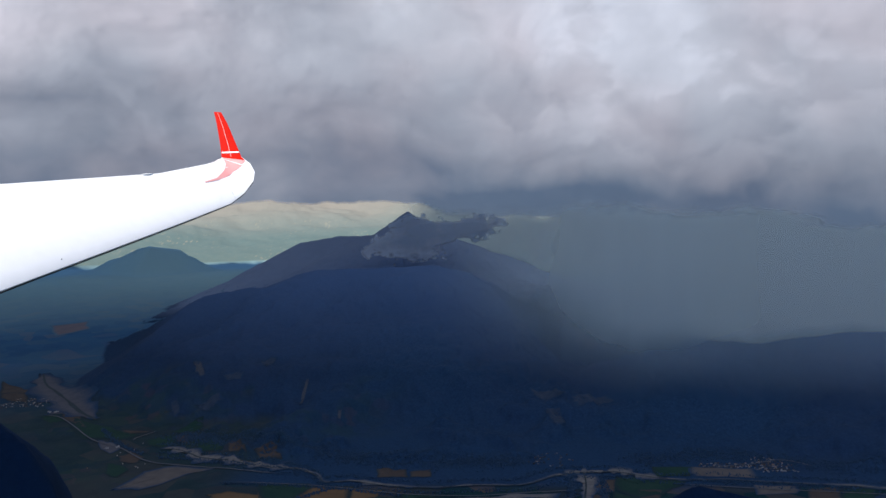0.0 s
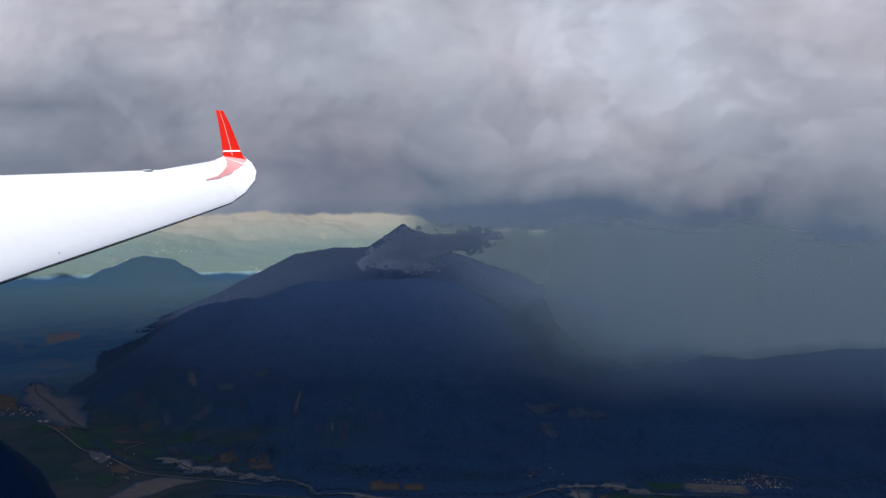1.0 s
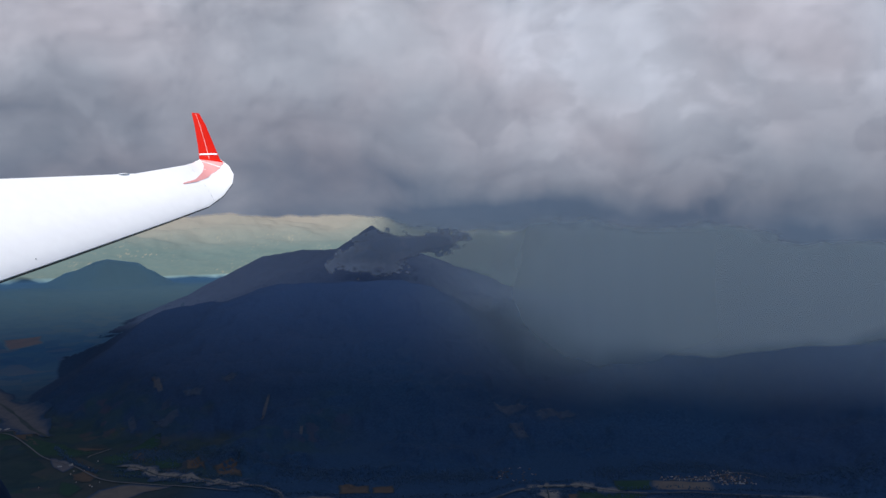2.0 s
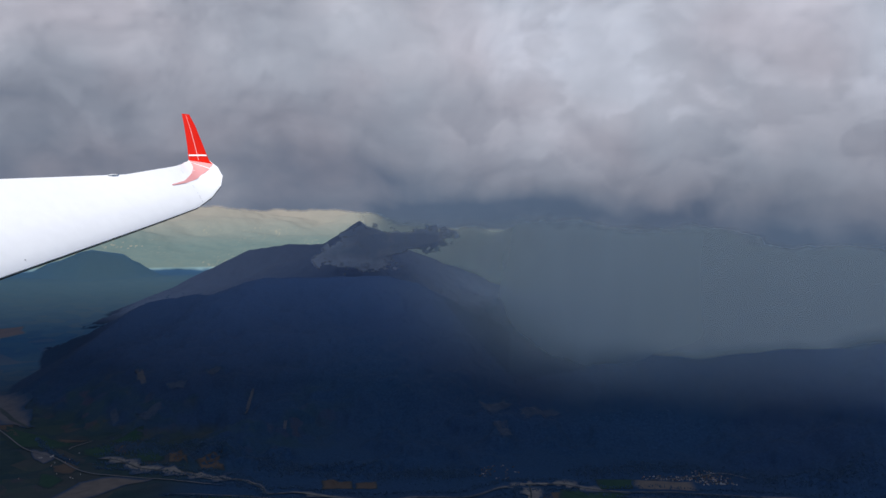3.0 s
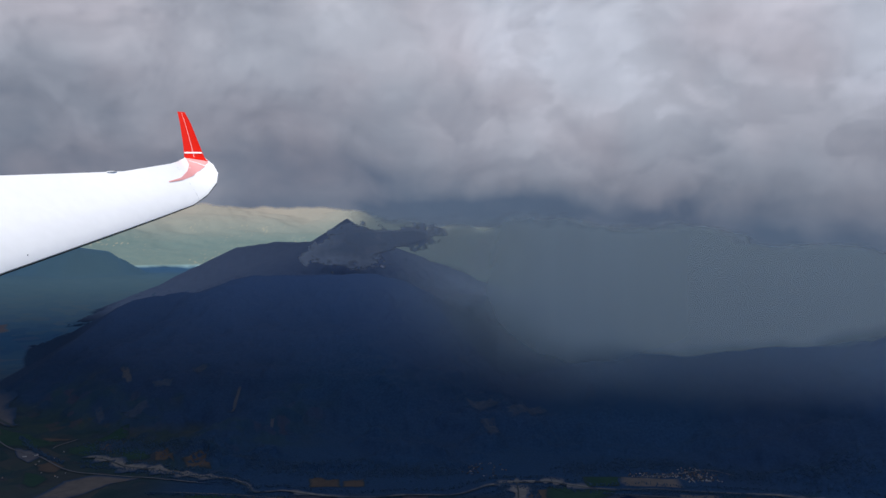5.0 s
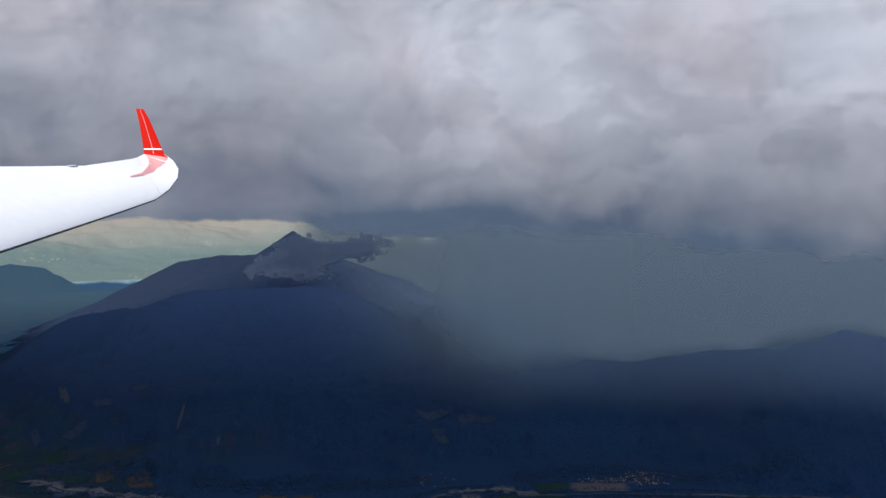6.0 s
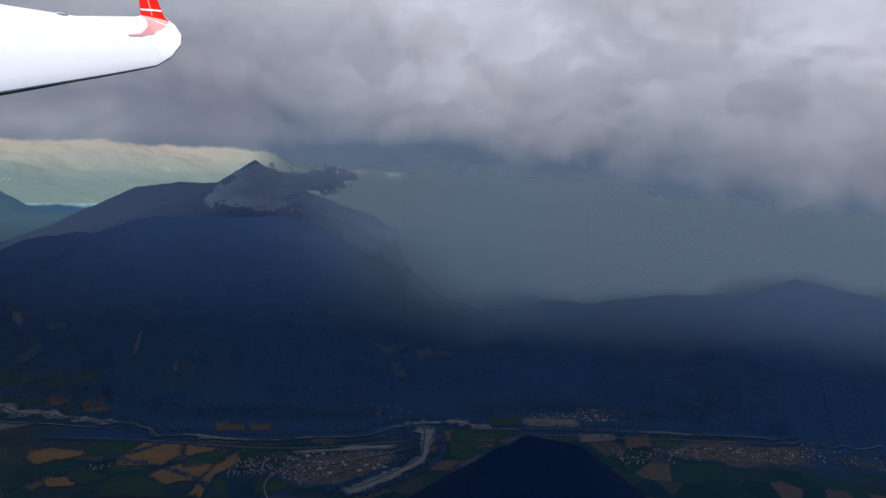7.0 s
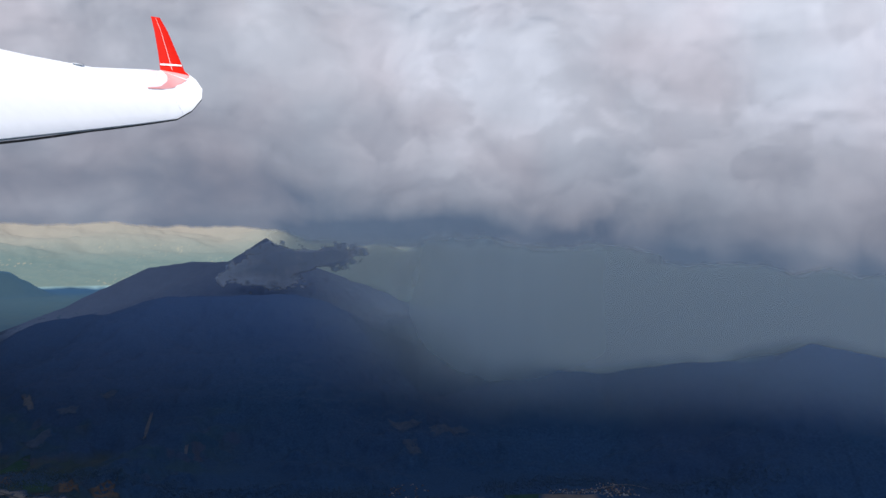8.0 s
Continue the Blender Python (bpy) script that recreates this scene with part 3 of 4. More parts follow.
def refine(stations, steps):
    out = []
    for (a, b, t), (c, d, s) in zip(stations, stations[1:]):
        for k in range(steps):
            f = k / steps
            out.append((tuple(p + f * (q - p) for p, q in zip(a, c)), tuple(p + f * (q - p) for p, q in zip(b, d)), t + f * (s - t)))
    return out + [stations[-1]]


def refine_ups(ups, steps):
    return [a.lerp(b, k / steps) for a, b in zip(ups, ups[1:]) for k in range(steps)] + [ups[-1]]


def surface(rings, s, x, lift):
    """A point on the upper skin: station s (between whole stations), chord fraction x from the leading edge."""
    upper = [(PROFILE[i][0], i) for i in range(8)]
    i = min(int(s), len(rings) - 2)
    f = s - i

    def along(ring):
        for (xa, ia), (xb, ib) in zip(upper, upper[1:]):
            if xb <= x <= xa:
                u = (x - xb) / (xa - xb)
                return ring[ib].lerp(ring[ia], u)
        return ring[7]

    p = along(rings[i]).lerp(along(rings[i + 1]), f)
    du = along(rings[i + 1]) - along(rings[i])
    dv = (rings[i][0] - rings[i][7]).lerp(rings[i + 1][0] - rings[i + 1][7], f)
    n = du.cross(dv).normalized()
    if n.y > 0:
        n = -n
    return p + n * lift


def decal(name, rings, spans, mat, parent, label, lift=0.004, across=6):
    """A thin painted band on the skin; spans: station, first and last chord fraction."""
    bm = bmesh.new()
    fine = []
    for (s0, a0, b0), (s1, a1, b1) in zip(spans, spans[1:]):
        fine += [(s0 + (s1 - s0) * k / 6, a0 + (a1 - a0) * k / 6, b0 + (b1 - b0) * k / 6) for k in range(6)]
    fine.append(spans[-1])
    rows = [[bm.verts.new(surface(rings, s, a + (b - a) * k / across, lift)) for k in range(across + 1)] for s, a, b in fine]
    for p, q in zip(rows, rows[1:]):
        for k in range(across):
            bm.faces.new((p[k], p[k + 1], q[k + 1], q[k]))
    bmesh.ops.recalc_face_normals(bm, faces=bm.faces)
    return part(name, bm, mat, parent, label, True)


def build_wing():
    glider = new("glider_wing")
    tagged(glider, "white glider wing with a red winglet at its tip", "aircraft")
    ups = [Vector((0, -0.05, 1))] * 5 + [Vector((-0.1, -0.2, 1)), Vector((-0.2, -0.5, 1)), Vector((-0.2, -0.8, 0.8)), Vector((-0.1, -1, 0.5)), Vector((0, -1, 0.2))]
    rings = [section(*s, u) for s, u in zip(STATIONS, ups)]
    panel = loft(rings, "wing_panel", M_GEL, glider)
    fin = [section(*s, Vector((0, -1, 0.1))) for s in WINGLET]
    winglet = loft(fin, "winglet", M_RED, glider)
    decal("stripe", rings, [(8.3, 0.10, 0.97), (7.6, 0.30, 0.92), (6.6, 0.42, 0.84), (5.6, 0.50, 0.74), (4.6, 0.53, 0.66), (3.68, 0.58, 0.60)], M_PINK, panel, "faded red arrow stripe")
    decal("stripe", rings, [(7.25, 0.30, 0.97), (7.05, 0.30, 0.97)], M_GEL, panel, "thin white cross stripe", 0.007)
    decal("winglet_root", rings, [(8.38, 0.06, 0.97), (8.98, 0.02, 0.98)], M_RED, panel, "red foot of the winglet")
    decal("band", fin, [(0.30, 0.03, 0.97), (0.40, 0.03, 0.97)], M_GEL, winglet, "white band round the winglet", 0.004)
    decal("hinge_line", fin, [(0.02, 0.50, 0.53), (2.9, 0.50, 0.535)], M_PINK, winglet, "thin pale rudder line", 0.003, 2)
    decal("joint_line", rings, [(4.35, 0.03, 0.97), (4.38, 0.03, 0.97)], M_LINE, panel, "fine joint of the wing tip", 0.002)
    bm = bmesh.new()
    bmesh.ops.create_uvsphere(bm, u_segments=20, v_segments=12, radius=1)
    at = surface(rings, 2.75, 0.99, 0.002) + Vector((0, 0, 0.004))
    run = (surface(rings, 2.9, 0.97, 0) - surface(rings, 2.6, 0.97, 0)).normalized()
    turn = run.to_track_quat("X", "Z").to_matrix().to_4x4()
    bmesh.ops.transform(bm, matrix=Matrix.Translation(at) @ turn @ Matrix.Diagonal((0.058, 0.012, 0.006, 1)), verts=bm.verts)
    part("hinge_fairing", bm, M_GEL, glider, "small white teardrop fairing", True)
    bm = bmesh.new()
    bmesh.ops.create_uvsphere(bm, u_segments=16, v_segments=8, radius=1)
    bmesh.ops.transform(bm, matrix=Matrix.Translation(at + Vector((0, 0.010, 0.005))) @ turn @ Matrix.Diagonal((0.056, 0.008, 0.0045, 1)), verts=bm.verts)
    part("hinge_gap", bm, M_DARK, glider, "dark gap behind the fairing", True)
    for s, x in ((1.18, 0.07),):  # an insect stuck near the leading edge
        bm = bmesh.new()
        bmesh.ops.create_uvsphere(bm, u_segments=8, v_segments=6, radius=0.004)
        bmesh.ops.translate(bm, vec=surface(rings, s, x, 0.002), verts=bm.verts)
        part("insect_speck", bm, M_DARK, panel, "dark insect speck", True)
    # a dark strip along the leading edge stands in for the underside's shade
    bm, last = bmesh.new(), None
    for ring in [section(*s, u) for s, u in zip(refine(STATIONS[:7], 4), refine_ups(ups[:7], 4))]:
        out = (ring[7] - ring[3]).normalized()
        mid = ring[8] + out * 0.002
        run = [bm.verts.new(mid + out * (0.005 * math.cos(a)) + Vector((0, 0, 0.006 * math.sin(a)))) for a in (0, 1.26, 2.51, 3.77, 5.03)]
        if last:
            for k in range(5):
                bm.faces.new((last[k], last[(k + 1) % 5], run[(k + 1) % 5], run[k]))
        last = run
    bmesh.ops.recalc_face_normals(bm, faces=bm.faces)
    part("leading_edge_shade", bm, M_DARK, glider, "thin dark strip for the shade along the leading edge", True)
    return glider


build_wing()


# ---- the valley ----
def smooth_line(pts, per=8):
    out = []
    p = [Vector(v) for v in pts]
    p = [2 * p[0] - p[1]] + p + [2 * p[-1] - p[-2]]
    for a, b, c, d in zip(p, p[1:], p[2:], p[3:]):
        for k in range(per):
            u = k / per
            out.append(0.5 * (2 * b + (c - a) * u + (2 * a - 5 * b + 4 * c - d) * u * u + (3 * b - a - 3 * c + d) * u ** 3))
    return out + [p[-2]]


def ribbon(name, pts, widths, mat, lift, label, category, uneven=0.25, kind="", parent=None, seed=0.0, per=22):
    """A strip laid over the ground along a line; widths go from start to end."""
    line = smooth_line(pts, per)
    n = len(line)
    xy = []
    for i, p in enumerate(line):
        d = (line[min(i + 1, n - 1)] - line[max(i - 1, 0)]).normalized()
        side = Vector((-d.y, d.x))
        w = float(np.interp(i / (n - 1), np.linspace(0, 1, len(widths)), widths))
        for k in range(5):
            s = (k / 4 - 0.5) * w
            wob = uneven * w * float(noise2(np.array(i * 3.6 / per), np.array(k // 2 * 3.3), seed)) if k in (0, 4) else 0.0
            xy.append(p + side * (s + (wob if k == 4 else -wob)))
    xs, ys = np.array([v.x for v in xy]), np.array([v.y for v in xy])
    zs = land(xs, ys) + lift
    full = np.interp(np.linspace(0, 1, n), np.linspace(0, 1, len(widths)), widths)
    inner = np.repeat(np.clip(full / 10, 0.5 if uneven > 0.2 else 1.0, 1), 5) * np.tile([0.1, 0.75, 1.0, 0.75, 0.1], n) * np.repeat(np.clip(np.minimum(np.arange(n), n - 1 - np.arange(n)) / 8, 0, 1), 5)
    ob = link_mesh(name, np.stack([xs, ys, zs], -1).tolist(), [f[::-1] for f in grid_faces(n, 5)], mat, parent, inner=inner.tolist())
    return tagged(ob, label, category, kind=kind)


def patch(name, pts, mat, lift, label, category, group="", seed=0.0):
    """A field: a piece of ground with its own cover, laid over the land with uneven borders."""
    ring = []
    size = max(max(p[0] for p in pts) - min(p[0] for p in pts), 0.5 * (max(p[1] for p in pts) - min(p[1] for p in pts)))
    for i, a in enumerate(pts):
        b = pts[(i + 1) % len(pts)]
        for k in range(12):
            u = k / 12
            at = np.array(i * 2.6 + k * 0.22)
            ring.append((a[0] + u * (b[0] - a[0]) + 0.045 * size * float(noise2(at, np.array(0.5), seed)), a[1] + u * (b[1] - a[1]) + 0.07 * size * float(noise2(at, np.array(4.5), seed))))
    cx, cy = sum(p[0] for p in ring) / len(ring), sum(p[1] for p in ring) / len(ring)
    ring = [(cx + 1.06 * (p[0] - cx), cy + 1.12 * (p[1] - cy)) for p in ring]
    n, verts, faces = len(ring), [(cx, cy)], []
    for s in (0.08, 0.17, 0.26, 0.35, 0.44, 0.53, 0.62, 0.71, 0.8, 0.9, 1.0):
        verts += [(cx + s * (p[0] - cx), cy + s * (p[1] - cy)) for p in ring]
    faces += [(0, 1 + i, 1 + (i + 1) % n) for i in range(n)]
    for k in range(10):
        faces += [(1 + k * n + i, 1 + (k + 1) * n + i, 1 + (k + 1) * n + (i + 1) % n, 1 + k * n + (i + 1) % n) for i in range(n)]
    xs, ys = np.array([v[0] for v in verts]), np.array([v[1] for v in verts])
    inner = [1.0] + [w for w in (1.0, 1.0, 1.0, 1.0, 1.0, 0.96, 0.9, 0.8, 0.66, 0.42, 0.0) for _ in range(n)]
    ob = link_mesh(name, np.stack([xs, ys, land(xs, ys) + lift], -1).tolist(), faces, mat, inner=inner)
    return tagged(ob, label, category, group)


RIVER = [(-483, 1035), (-452, 1030), (-411, 1000), (-370, 988), (-330, 972), (-290, 960), (-258, 954), (-229, 929), (-216, 909), (-183, 912), (-152, 902), (-111, 893), (-72, 891), (-29, 899), (15, 898), (39, 905), (69, 929), (100, 942), (118, 942), (149, 944), (177, 930), (222, 916), (275, 919), (325, 910), (376, 903), (419, 898), (468, 888), (531, 877), (575, 857)]
SIDE_RIVER = [(110, 936), (108, 896), (104, 868), (96, 826), (77, 802), (53, 777), (25, 753), (4, 740)]
UPPER_RIVER = [(-968, 1530), (-893, 1424), (-798, 1324), (-723, 1239), (-665, 1188)]
ribbon("river_bed", RIVER, [8, 20, 22, 20, 22, 16, 10, 9, 5, 4, 11, 8, 3, 7, 6, 3, 4, 8, 14, 16, 18, 12, 4, 2, 3, 5, 8, 4, 6, 6], M_GRAVEL, 0.9, "pale gravel bed of a braided river", "river", 0.9, "structure", seed=1.0)
ribbon("river_bed", SIDE_RIVER, [44, 22, 12, 11, 16, 20, 22, 22], M_GRAVEL, 0.95, "pale gravel bed of a side river", "river", 0.35, "structure", seed=2.0)
ribbon("river_bed", UPPER_RIVER, [30, 60, 74, 52, 16], M_FAN, 0.95, "broad gravel bed of the upper river", "river", 0.3, "structure", seed=3.0)
ribbon("water", [(x + 1, y - 3) for x, y in RIVER], [2, 3, 2, 1.5, 1.2, 2, 2, 1.2, 1.2], M_WATER, 1.15, "dark river water between gravel banks", "water", 0.2, "structure", seed=4.0)
ribbon("water", [(x - 2, y + 2) for x, y in SIDE_RIVER], [2, 2.2, 2, 2], M_WATER, 1.2, "dark side stream between gravel banks", "water", 0.2, "structure", seed=5.0)
ribbon("water", [(x + 4, y - 4) for x, y in UPPER_RIVER], [3, 5, 8, 5], M_WATER, 1.2, "dark upper river water in wide gravel", "water", 0.2, "structure", seed=6.0)
ribbon("road", [(-768, 1212), (-719, 1187), (-611, 1079), (-546, 1037), (-484, 986), (-431, 966), (-356, 952), (-276, 934)], [2.4, 2.4], M_ROAD, 1.25, "pale main road along the river", "road", 0.03, "structure")
ribbon("road", [(-526, 1114), (-532, 1102), (-542, 1082), (-542, 1069)], [2.6, 2.6], M_GRAVEL, 1.25, "pale winding farm track", "road", 0.1, "structure")
ribbon("road", [(-344, 905), (-219, 893), (-110, 868), (-36, 862), (30, 872), (92, 880)], [1.8, 1.8], M_ROAD, 1.25, "grey valley road past the town", "road", 0.03, "structure")
ribbon("hedge_bank", [(-370, 720), (-300, 790), (-240, 848), (-200, 890)], [5, 5], M_GROUND, 0.4, "dark wooded stream bank between fields", "hedge", 0.4, "structure")
ribbon("road", [(-60, 700), (-75, 760), (-62, 800), (-30, 850)], [1.8, 1.8], M_ROAD, 1.25, "grey lane into the town", "road", 0.03, "structure")

FIELDS = [
    ("tan stubble field beside the valley road", M_STRAW, [[(-348, 867), (-318, 870), (-283, 864), (-280, 851), (-300, 840), (-321, 823), (-337, 842)], [(-245, 844), (-227, 889), (-178, 886), (-175, 848), (-192, 822), (-236, 820)], [(-178, 886), (-137, 881), (-143, 860), (-165, 848), (-174, 848)], [(-200, 796), (-171, 825), (-133, 820), (-144, 784), (-181, 773)], [(-146, 745), (-143, 779), (-133, 820), (-114, 852), (-108, 828), (-132, 792), (-134, 739)], [(-303, 788), (-280, 792), (-263, 773), (-291, 767)]]),
    ("brown ploughed field near the rivers", M_SOIL, [[(-1008, 1453), (-921, 1395), (-882, 1369), (-942, 1358)], [(-942, 1358), (-911, 1370), (-847, 1297), (-899, 1309)], [(-753, 1228), (-713, 1218), (-656, 1144), (-707, 1183)], [(-587, 1127), (-537, 1117), (-541, 1109), (-577, 1109)], [(-486, 1093), (-461, 1091), (-453, 1060), (-473, 1066)], [(-399, 1076), (-351, 1019), (-348, 1005), (-378, 1022)], [(-336, 1007), (-322, 1026), (-313, 1043), (-307, 1010), (-292, 992), (-322, 988)], [(-530, 1003), (-515, 1019), (-491, 999), (-491, 975), (-515, 979)], [(116, 908), (144, 914), (137, 879), (114, 874)], [(110, 865), (129, 865), (125, 844), (106, 842)], [(101, 819), (142, 815), (119, 788), (100, 791)], [(164, 879), (193, 880), (184, 857), (162, 855)], [(362, 889), (397, 888), (381, 851), (349, 850)], [(-157, 953), (-120, 952), (-115, 927), (-151, 928)], [(-113, 946), (-87, 953), (-85, 928), (-109, 926)]]),
    ("green meadow on the valley floor", M_MEADOW, [[(-714, 1206), (-646, 1160), (-589, 1126), (-579, 1108), (-541, 1106), (-562, 1079), (-624, 1087)], [(-770, 1199), (-745, 1210), (-707, 1179), (-728, 1168)], [(-522, 1072), (-496, 1095), (-488, 1096), (-473, 1063), (-481, 1041), (-508, 1050)], [(-448, 1074), (-411, 1074), (-391, 1031), (-425, 1028)], [(-501, 1113), (-467, 1154), (-460, 1120), (-485, 1108)], [(-530, 974), (-512, 969), (-489, 953), (-492, 923), (-513, 935)], [(-295, 898), (-233, 898), (-228, 888), (-245, 849), (-281, 858)], [(-168, 838), (-139, 859), (-124, 855), (-136, 820), (-167, 816)], [(-249, 829), (-221, 826), (-222, 803), (-236, 797)], [(-295, 805), (-277, 821), (-237, 788), (-262, 775)], [(-240, 760), (-233, 787), (-203, 795), (-180, 769), (-161, 742), (-230, 742)], [(-133, 752), (-127, 784), (-116, 775), (-110, 740), (-129, 737)], [(-111, 852), (-115, 871), (-85, 866), (-73, 860), (-98, 856)], [(-85, 773), (-58, 775), (-44, 763), (-72, 738), (-84, 750)], [(148, 925), (188, 917), (225, 909), (191, 871), (161, 860), (140, 885)], [(136, 873), (160, 854), (157, 830), (142, 817), (129, 835)], [(196, 963), (250, 961), (236, 928), (195, 931)], [(402, 890), (439, 884), (415, 849), (383, 845)]]),
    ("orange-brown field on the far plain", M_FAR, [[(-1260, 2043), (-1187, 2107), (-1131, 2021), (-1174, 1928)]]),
    ("grey bare field beside the river road", M_BARE, [[(-473, 881), (-462, 945), (-431, 963), (-369, 952), (-405, 925), (-438, 884)], [(243, 959), (324, 955), (314, 925), (242, 929)], [(304, 899), (353, 895), (344, 875), (299, 869)]]),
    ("pale gravel pit beside the main road", M_FAN, [[(-600, 1074), (-572, 1063), (-544, 1037), (-546, 1013), (-569, 1029)]]),
    ("broad grey gravel fan of the upper river", M_FAN, [[(-904, 1416), (-875, 1421), (-791, 1336), (-714, 1246), (-729, 1240), (-768, 1254)], [(-776, 1263), (-714, 1243), (-714, 1230), (-660, 1190), (-716, 1220), (-766, 1220)]]),
    ("pale upland clearing on the wooded slope", M_CLEARING, [[(57, 1218), (97, 1198), (109, 1185), (65, 1183)], [(118, 1183), (174, 1203), (186, 1194), (124, 1160)], [(75, 1144), (97, 1147), (102, 1111), (88, 1092)], [(-463, 1240), (-432, 1250), (-431, 1231), (-455, 1231)], [(-494, 1191), (-460, 1204), (-448, 1197), (-473, 1173)], [(-546, 1212), (-536, 1217), (-515, 1181), (-524, 1175)], [(-418, 1301), (-388, 1305), (-392, 1283), (-400, 1260)]]),
    ("narrow grey scree scar in the forest", M_CRAG, [[(-321, 1241), (-318, 1244), (-313, 1180), (-317, 1175)], [(-548, 1316), (-534, 1313), (-503, 1258), (-510, 1252)], [(-245, 1138), (-241, 1143), (-239, 1122), (-243, 1122)]]),
]
k = 0
for label, mat, rings in FIELDS:
    for ring in rings:
        k += 1
        kind = "scar" if mat is M_CRAG else "gravel_bank" if mat in (M_FAN, M_GRAVEL) else "field"
        patch(kind, ring, mat, 0.45 if mat in (M_STRAW, M_SOIL, M_MEADOW, M_BARE) else 0.65, label, {"scar": "scree", "gravel_bank": "gravel"}.get(kind, "field"), {"scar": "scree scars", "gravel_bank": "gravel banks"}.get(kind, "valley fields"), k * 1.7)


def house(length, width, height, roof_mat, label, group):
    """A gabled house: walls with a gable at each end and a roof with eaves."""
    bm = bmesh.new()
    l, w, h, g = length / 2, width / 2, height, height + width * 0.32
    low = [bm.verts.new(p) for p in ((-l, -w, -1), (l, -w, -1), (l, w, -1), (-l, w, -1))]
    top = [bm.verts.new(p) for p in ((-l, -w, h), (l, -w, h), (l, w, h), (-l, w, h))]
    r0, r1 = bm.verts.new((-l, 0, g)), bm.verts.new((l, 0, g))
    for f in ((low[0], low[1], top[1], top[0]), (low[2], low[3], top[3], top[2]), (low[1], low[2], top[2], r1, top[1]), (low[3], low[0], top[0], r0, top[3])):
        bm.faces.new(f)
    ob = new("house")
    part("wall", bm, M_WALL, ob)
    bm = bmesh.new()
    e, t = 0.22, 0.12
    for s in (-1, 1):
        q = [(-l - e, s * (w + e), h - e * 0.5), (l + e, s * (w + e), h - e * 0.5), (l + e, 0, g + 0.02), (-l - e, 0, g + 0.02)]
        a = [bm.verts.new(p) for p in q]
        b = [bm.verts.new((p[0], p[1], p[2] + t)) for p in q]
        bm.faces.new(b)
        bm.faces.new(a[::-1])
        for i in range(4):
            bm.faces.new((a[i], a[(i + 1) % 4], b[(i + 1) % 4], b[i]))
    bmesh.ops.recalc_face_normals(bm, faces=bm.faces)
    part("roof", bm, roof_mat, ob)
    return tagged(ob, label, "house", group)


def settle(kinds, centre, spread, count, seed):
    """Houses round a centre, along the two directions of its lanes."""
    rng = random.Random(seed)
    for i in range(count):
        x, y = centre[0] + rng.uniform(-1, 1) * spread[0], centre[1] + rng.uniform(-1, 1) * spread[1]
        if i % 3 == 0:
            x = centre[0] + round((x - centre[0]) / 14) * 14
        first = kinds[i % len(kinds)]
        copy_thing(first, pose(x, y, ground_at(x, y) + 0.3, 0, 0, rng.choice((0, 90, 15, 105)) + rng.uniform(-8, 8)))


clay = house(1.5, 1.1, 0.8, M_ROOF, "cream village house with a clay tile roof", "village houses")
pale = house(1.3, 0.95, 0.7, M_SHEET, "cream village house with a pale roof", "village houses")
shed = house(5.0, 2.0, 1.0, M_SHEET, "long works hall with a pale sheet roof", "works halls")
dark = house(1.4, 1.0, 0.7, M_SLATE, "stone village house with a dark slate roof", "village houses")
hall = house(3.6, 2.2, 0.9, M_SLATE, "works hall with a dark flat-pitched roof", "works halls")
dark.matrix_basis, hall.matrix_basis = pose(-95, 806, ground_at(-95, 806) + 0.2, 0, 0, 60), pose(15, 822, ground_at(15, 822) + 0.2, 0, 0, 12)
clay.matrix_basis, pale.matrix_basis, shed.matrix_basis = pose(-80, 800, ground_at(-80, 800) + 0.3), pose(-60, 815, ground_at(-60, 815) + 0.3, 0, 0, 30), pose(-20, 800, ground_at(-20, 800) + 0.3, 0, 0, 8)
yard = [(-70, 800), (-20, 838), (35, 850), (70, 830), (55, 792), (5, 765), (-45, 765)]
patch("yard", yard, M_YARD, 0.3, "grey works yard beside the side river", "yard", "", 90.0)
patch("yard", [(-60, 850), (10, 868), (70, 872), (60, 856), (0, 850)], M_GRAVEL, 0.3, "pale gravel pit beside the river", "gravel pit", "", 91.0)
patch("yard", [(380, 850), (470, 858), (580, 835), (560, 790), (450, 790), (390, 815)], M_YARD, 0.3, "grey built-up ground of a village", "yard", "", 92.0)
ribbon("road", [(-40, 758), (0, 790), (40, 815), (75, 835)], [1.8, 1.8], M_ROAD, 1.25, "grey lane across the works yard", "road", 0.03, "structure")
ribbon("road", [(-55, 800), (-10, 812), (45, 838), (95, 862)], [1.8, 1.8], M_ROAD, 1.25, "grey lane past the works halls", "road", 0.03, "structure")
ribbon("road", [(260, 958), (320, 968), (370, 985), (400, 960)], [1.8, 1.8], M_ROAD, 1.25, "grey village lane", "road", 0.03, "structure")
ribbon("road", [(210, 900), (330, 884), (450, 868), (600, 842), (720, 815)], [1.8, 1.8], M_ROAD, 1.25, "grey road down the valley", "road", 0.03, "structure")
settle([clay, pale, dark], (-82, 812), (36, 26), 84, 1)
settle([clay, pale, dark], (-30, 785), (28, 22), 34, 2)
settle([shed, hall], (8, 815), (44, 30), 26, 3)
settle([clay, pale, dark], (350, 968), (24, 26), 52, 4)
settle([clay, pale, dark], (290, 966), (32, 8), 22, 5)
settle([clay, pale, dark], (-849, 1291), (40, 30), 44, 6)
settle([shed], (-756, 1232), (16, 8), 4, 7)
settle([clay, pale, dark], (480, 822), (105, 24), 80, 8)
settle([clay, pale, dark], (345, 825), (16, 24), 20, 9)
settle([clay, pale, dark], (-258, 815), (10, 6), 9, 10)
settle([clay, pale], (-520, 1010), (60, 60), 10, 11)
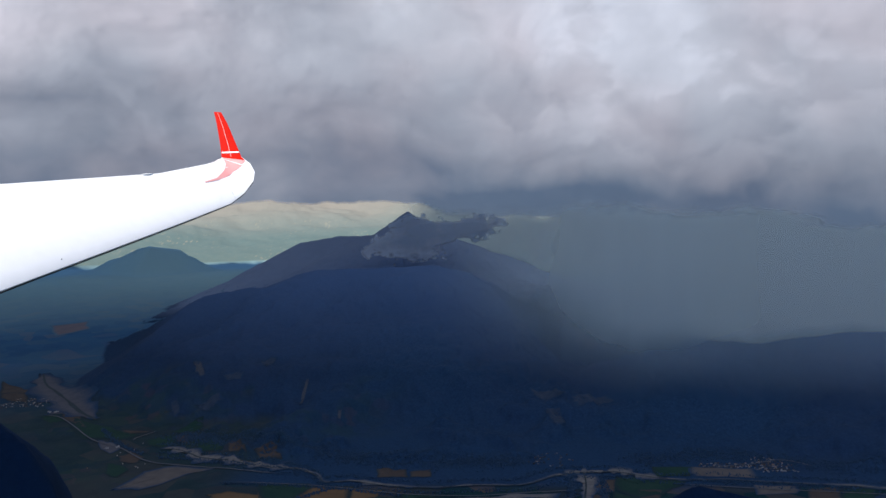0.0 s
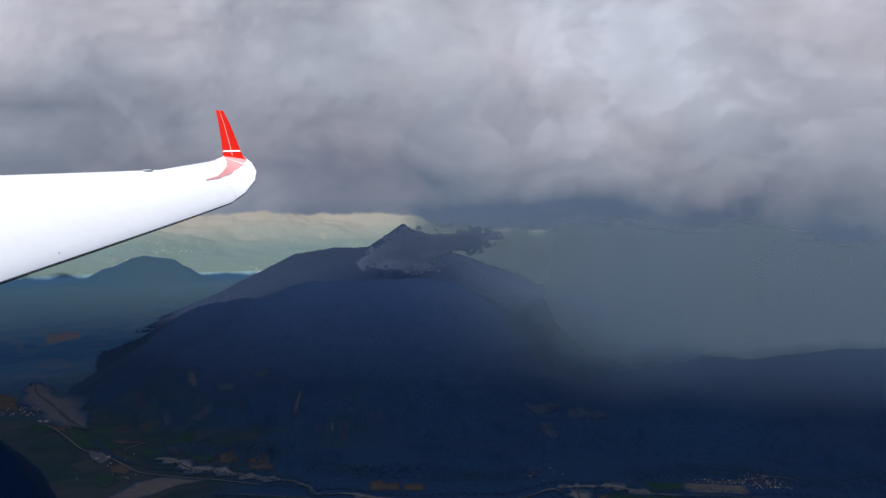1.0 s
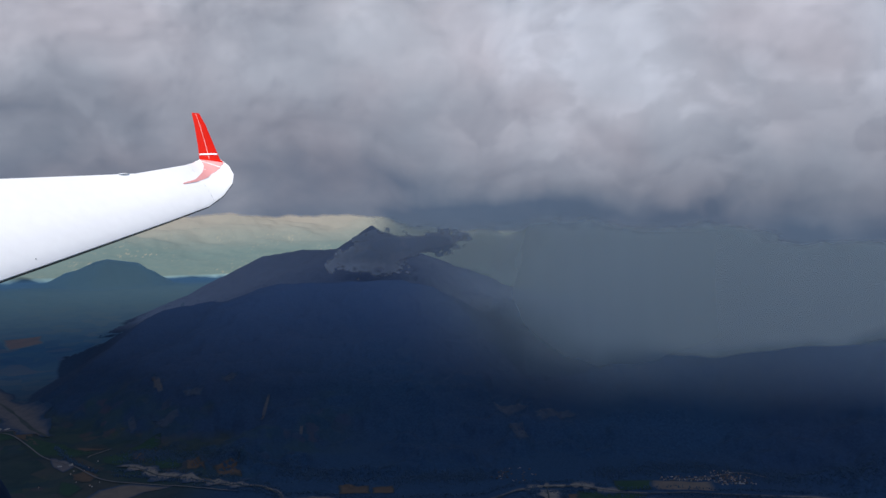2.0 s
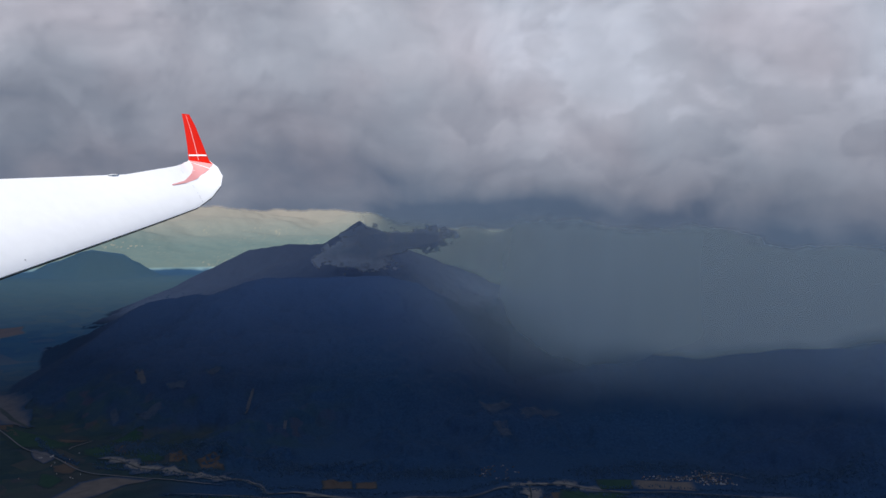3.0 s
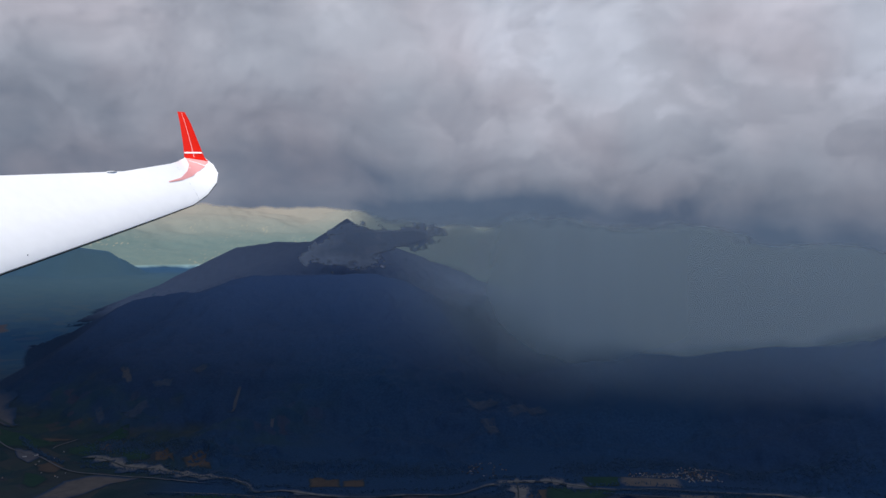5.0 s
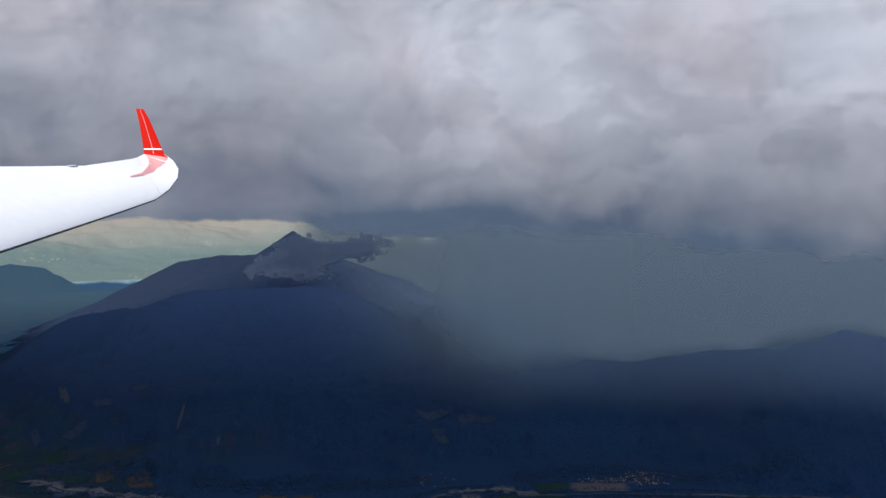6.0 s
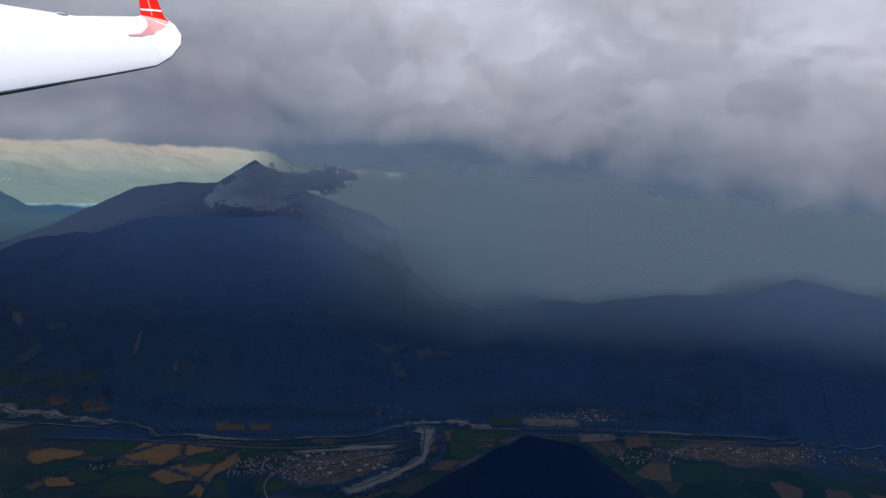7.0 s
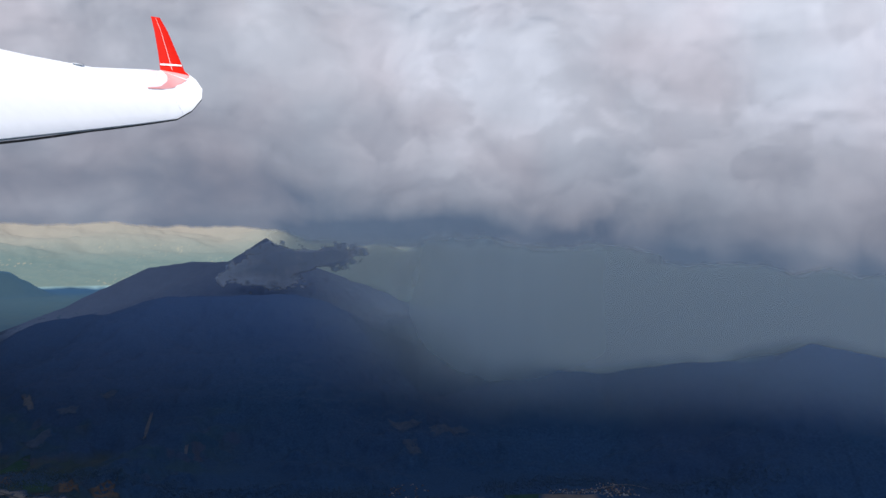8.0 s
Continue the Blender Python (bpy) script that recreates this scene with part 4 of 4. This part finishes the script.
settle([shed], (-550, 1037), (14, 8), 3, 12)


# ---- woods on the valley floor and round the fields ----
def build_woods(name, lines, count, width, seed, label):
    """Many small rounded tree crowns along the given lines, as one piece of woodland."""
    rng = np.random.default_rng(seed)
    xs, ys = [], []
    for line in lines:
        pts = smooth_line(line, 6)
        pick = rng.integers(0, len(pts) - 1, count)
        u = rng.random(count)
        off = rng.normal(0, width, (count, 2))
        for i, f, o in zip(pick, u, off):
            p = pts[i].lerp(pts[i + 1], float(f))
            xs.append(p.x + o[0])
            ys.append(p.y + o[1])
    xs, ys = np.array(xs), np.array(ys)
    n = len(xs)
    zs = land(xs, ys)
    size = rng.uniform(0.8, 1.8, n)
    # a crown: a ring of five, a smaller ring above it and a tip
    verts, faces = np.zeros((n, 11, 3)), []
    for k in range(5):
        a = 2 * math.pi * k / 5
        j = rng.uniform(0.8, 1.2, n)
        verts[:, k] = np.stack([xs + size * j * math.cos(a) * 0.62, ys + size * j * math.sin(a) * 0.62, zs + size * 0.25], -1)
        j = rng.uniform(0.8, 1.2, n)
        verts[:, 5 + k] = np.stack([xs + size * j * math.cos(a + 0.6) * 0.48, ys + size * j * math.sin(a + 0.6) * 0.48, zs + size * 0.8], -1)
    verts[:, 10] = np.stack([xs, ys, zs + size * 1.25], -1)
    one = [(k, (k + 1) % 5, 5 + (k + 1) % 5, 5 + k) for k in range(5)] + [(5 + k, 5 + (k + 1) % 5, 10) for k in range(5)]
    faces = [tuple(i * 11 + v for v in f) for i in range(n) for f in one]
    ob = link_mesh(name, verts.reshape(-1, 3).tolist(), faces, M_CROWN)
    return tagged(ob, label, "trees", kind="stuff")


build_woods("riverside_trees", [[(x - 8, y + 18) for x, y in RIVER], [(x + 6, y - 18) for x, y in RIVER], [(x + 18, y - 4) for x, y in SIDE_RIVER], [(x - 18, y + 6) for x, y in SIDE_RIVER]], 1200, 3.5, 11, "dark riverside trees along the gravel banks")
build_woods("hedges", [[(-370, 720), (-300, 790), (-240, 848), (-200, 890)], [(-344, 900), (-219, 890), (-110, 864)], [(-260, 850), (-160, 795), (-120, 740)], [(230, 915), (330, 905), (420, 890)], [(-470, 1000), (-400, 985), (-330, 970), (-250, 948)], [(-620, 1130), (-560, 1060), (-500, 1010)]], 480, 2.6, 12, "dark hedgerow trees between the fields")
build_woods("foothill_wood", [[(-270, 1030), (-180, 995), (-60, 985), (40, 985)], [(180, 985), (300, 1010), (430, 960), (560, 930)], [(-480, 1090), (-400, 1070), (-300, 1035)]], 2200, 15.0, 13, "dark woods at the foot of the slope")


# ---- the built-up ground: roofs too small to tell apart singly ----
def roof_material():
    t = Tree("mixed_roofs")
    pick = t.put("ShaderNodeNewGeometry").outputs["Random Per Island"]
    col = t.ramp(pick, (0.0, (0.035, 0.038, 0.044)), (0.35, (0.07, 0.066, 0.066)), (0.6, (0.11, 0.082, 0.07)), (0.8, (0.15, 0.15, 0.155)), (0.93, (0.20, 0.20, 0.205)), (1.0, (0.50, 0.50, 0.50)))
    return t.paint(t.mix(t.noise(1.2, 3, 0.6), col, t.mix(1.0, col, (0.7, 0.7, 0.72), "MULTIPLY")), 0.8, None, 0.2)


M_ROOFS = roof_material()


def build_roofs(blocks, seed, label):
    """Small gabled houses in rows along the lanes of each block: centre, half sizes, turn, number."""
    rng = np.random.default_rng(seed)
    xs, ys, turn = [], [], []
    for cx, cy, hx, hy, angle, n in blocks:
        a = radians(angle)
        u, v = rng.uniform(-1, 1, n) * hx, np.round(rng.uniform(-1, 1, n) * hy / 4.5) * 4.5 + rng.normal(0, 0.5, n)
        keep = (u / hx) ** 2 + (v / (hy + 3)) ** 2 + 0.3 * noise2(u / 9, v / 9, seed) < 1
        u, v = u[keep], v[keep]
        xs.append(cx + u * math.cos(a) - v * math.sin(a))
        ys.append(cy + u * math.sin(a) + v * math.cos(a))
        turn.append(a + rng.choice([0, math.pi / 2], len(u)) + rng.normal(0, 0.1, len(u)))
    xs, ys, turn = np.concatenate(xs), np.concatenate(ys), np.concatenate(turn)
    n = len(xs)
    zs, long, wide = land(xs, ys), rng.uniform(0.5, 1.5, n), rng.uniform(0.4, 0.75, n)
    high = rng.uniform(0.45, 0.9, n)
    long = np.where(rng.random(n) < 0.07, long * 2.2, long)
    verts = np.zeros((n, 10, 3))
    for k, (p, q, h) in enumerate([(-1, -1, -0.6), (1, -1, -0.6), (1, 1, -0.6), (-1, 1, -0.6), (-1, -1, 1), (1, -1, 1), (1, 1, 1), (-1, 1, 1), (-1, 0, 1.45), (1, 0, 1.45)]):
        u, v = p * long, q * wide
        verts[:, k] = np.stack([xs + u * np.cos(turn) - v * np.sin(turn), ys + u * np.sin(turn) + v * np.cos(turn), zs + h * high], -1)
    one = [(0, 1, 5, 4), (2, 3, 7, 6), (1, 2, 6, 9, 5), (3, 0, 4, 8, 7), (4, 5, 9, 8), (6, 7, 8, 9)]
    ob = link_mesh("roofs", verts.reshape(-1, 3).tolist(), [tuple(i * 10 + v for v in f) for i in range(n) for f in one], M_ROOFS, smooth=False)
    return tagged(ob, label, "houses", kind="stuff")


build_roofs([(-70, 812, 45, 24, 12, 260), (-25, 800, 42, 24, 20, 240), (20, 815, 45, 28, 25, 260), (-20, 845, 60, 10, 6, 120), (55, 835, 22, 20, 30, 90)], 21, "tightly packed grey and clay roofs of a small town")
build_roofs([(350, 966, 26, 24, -20, 120), (290, 966, 34, 8, 2, 60), (480, 822, 105, 26, -10, 420), (350, 830, 26, 22, 10, 90), (640, 800, 60, 24, -14, 160), (72, 990, 30, 26, 50, 60)], 22, "scattered pale and dark roofs of valley villages")
build_roofs([(-849, 1291, 46, 34, 30, 160)], 23, "distant roofs of a village beside the upper river")
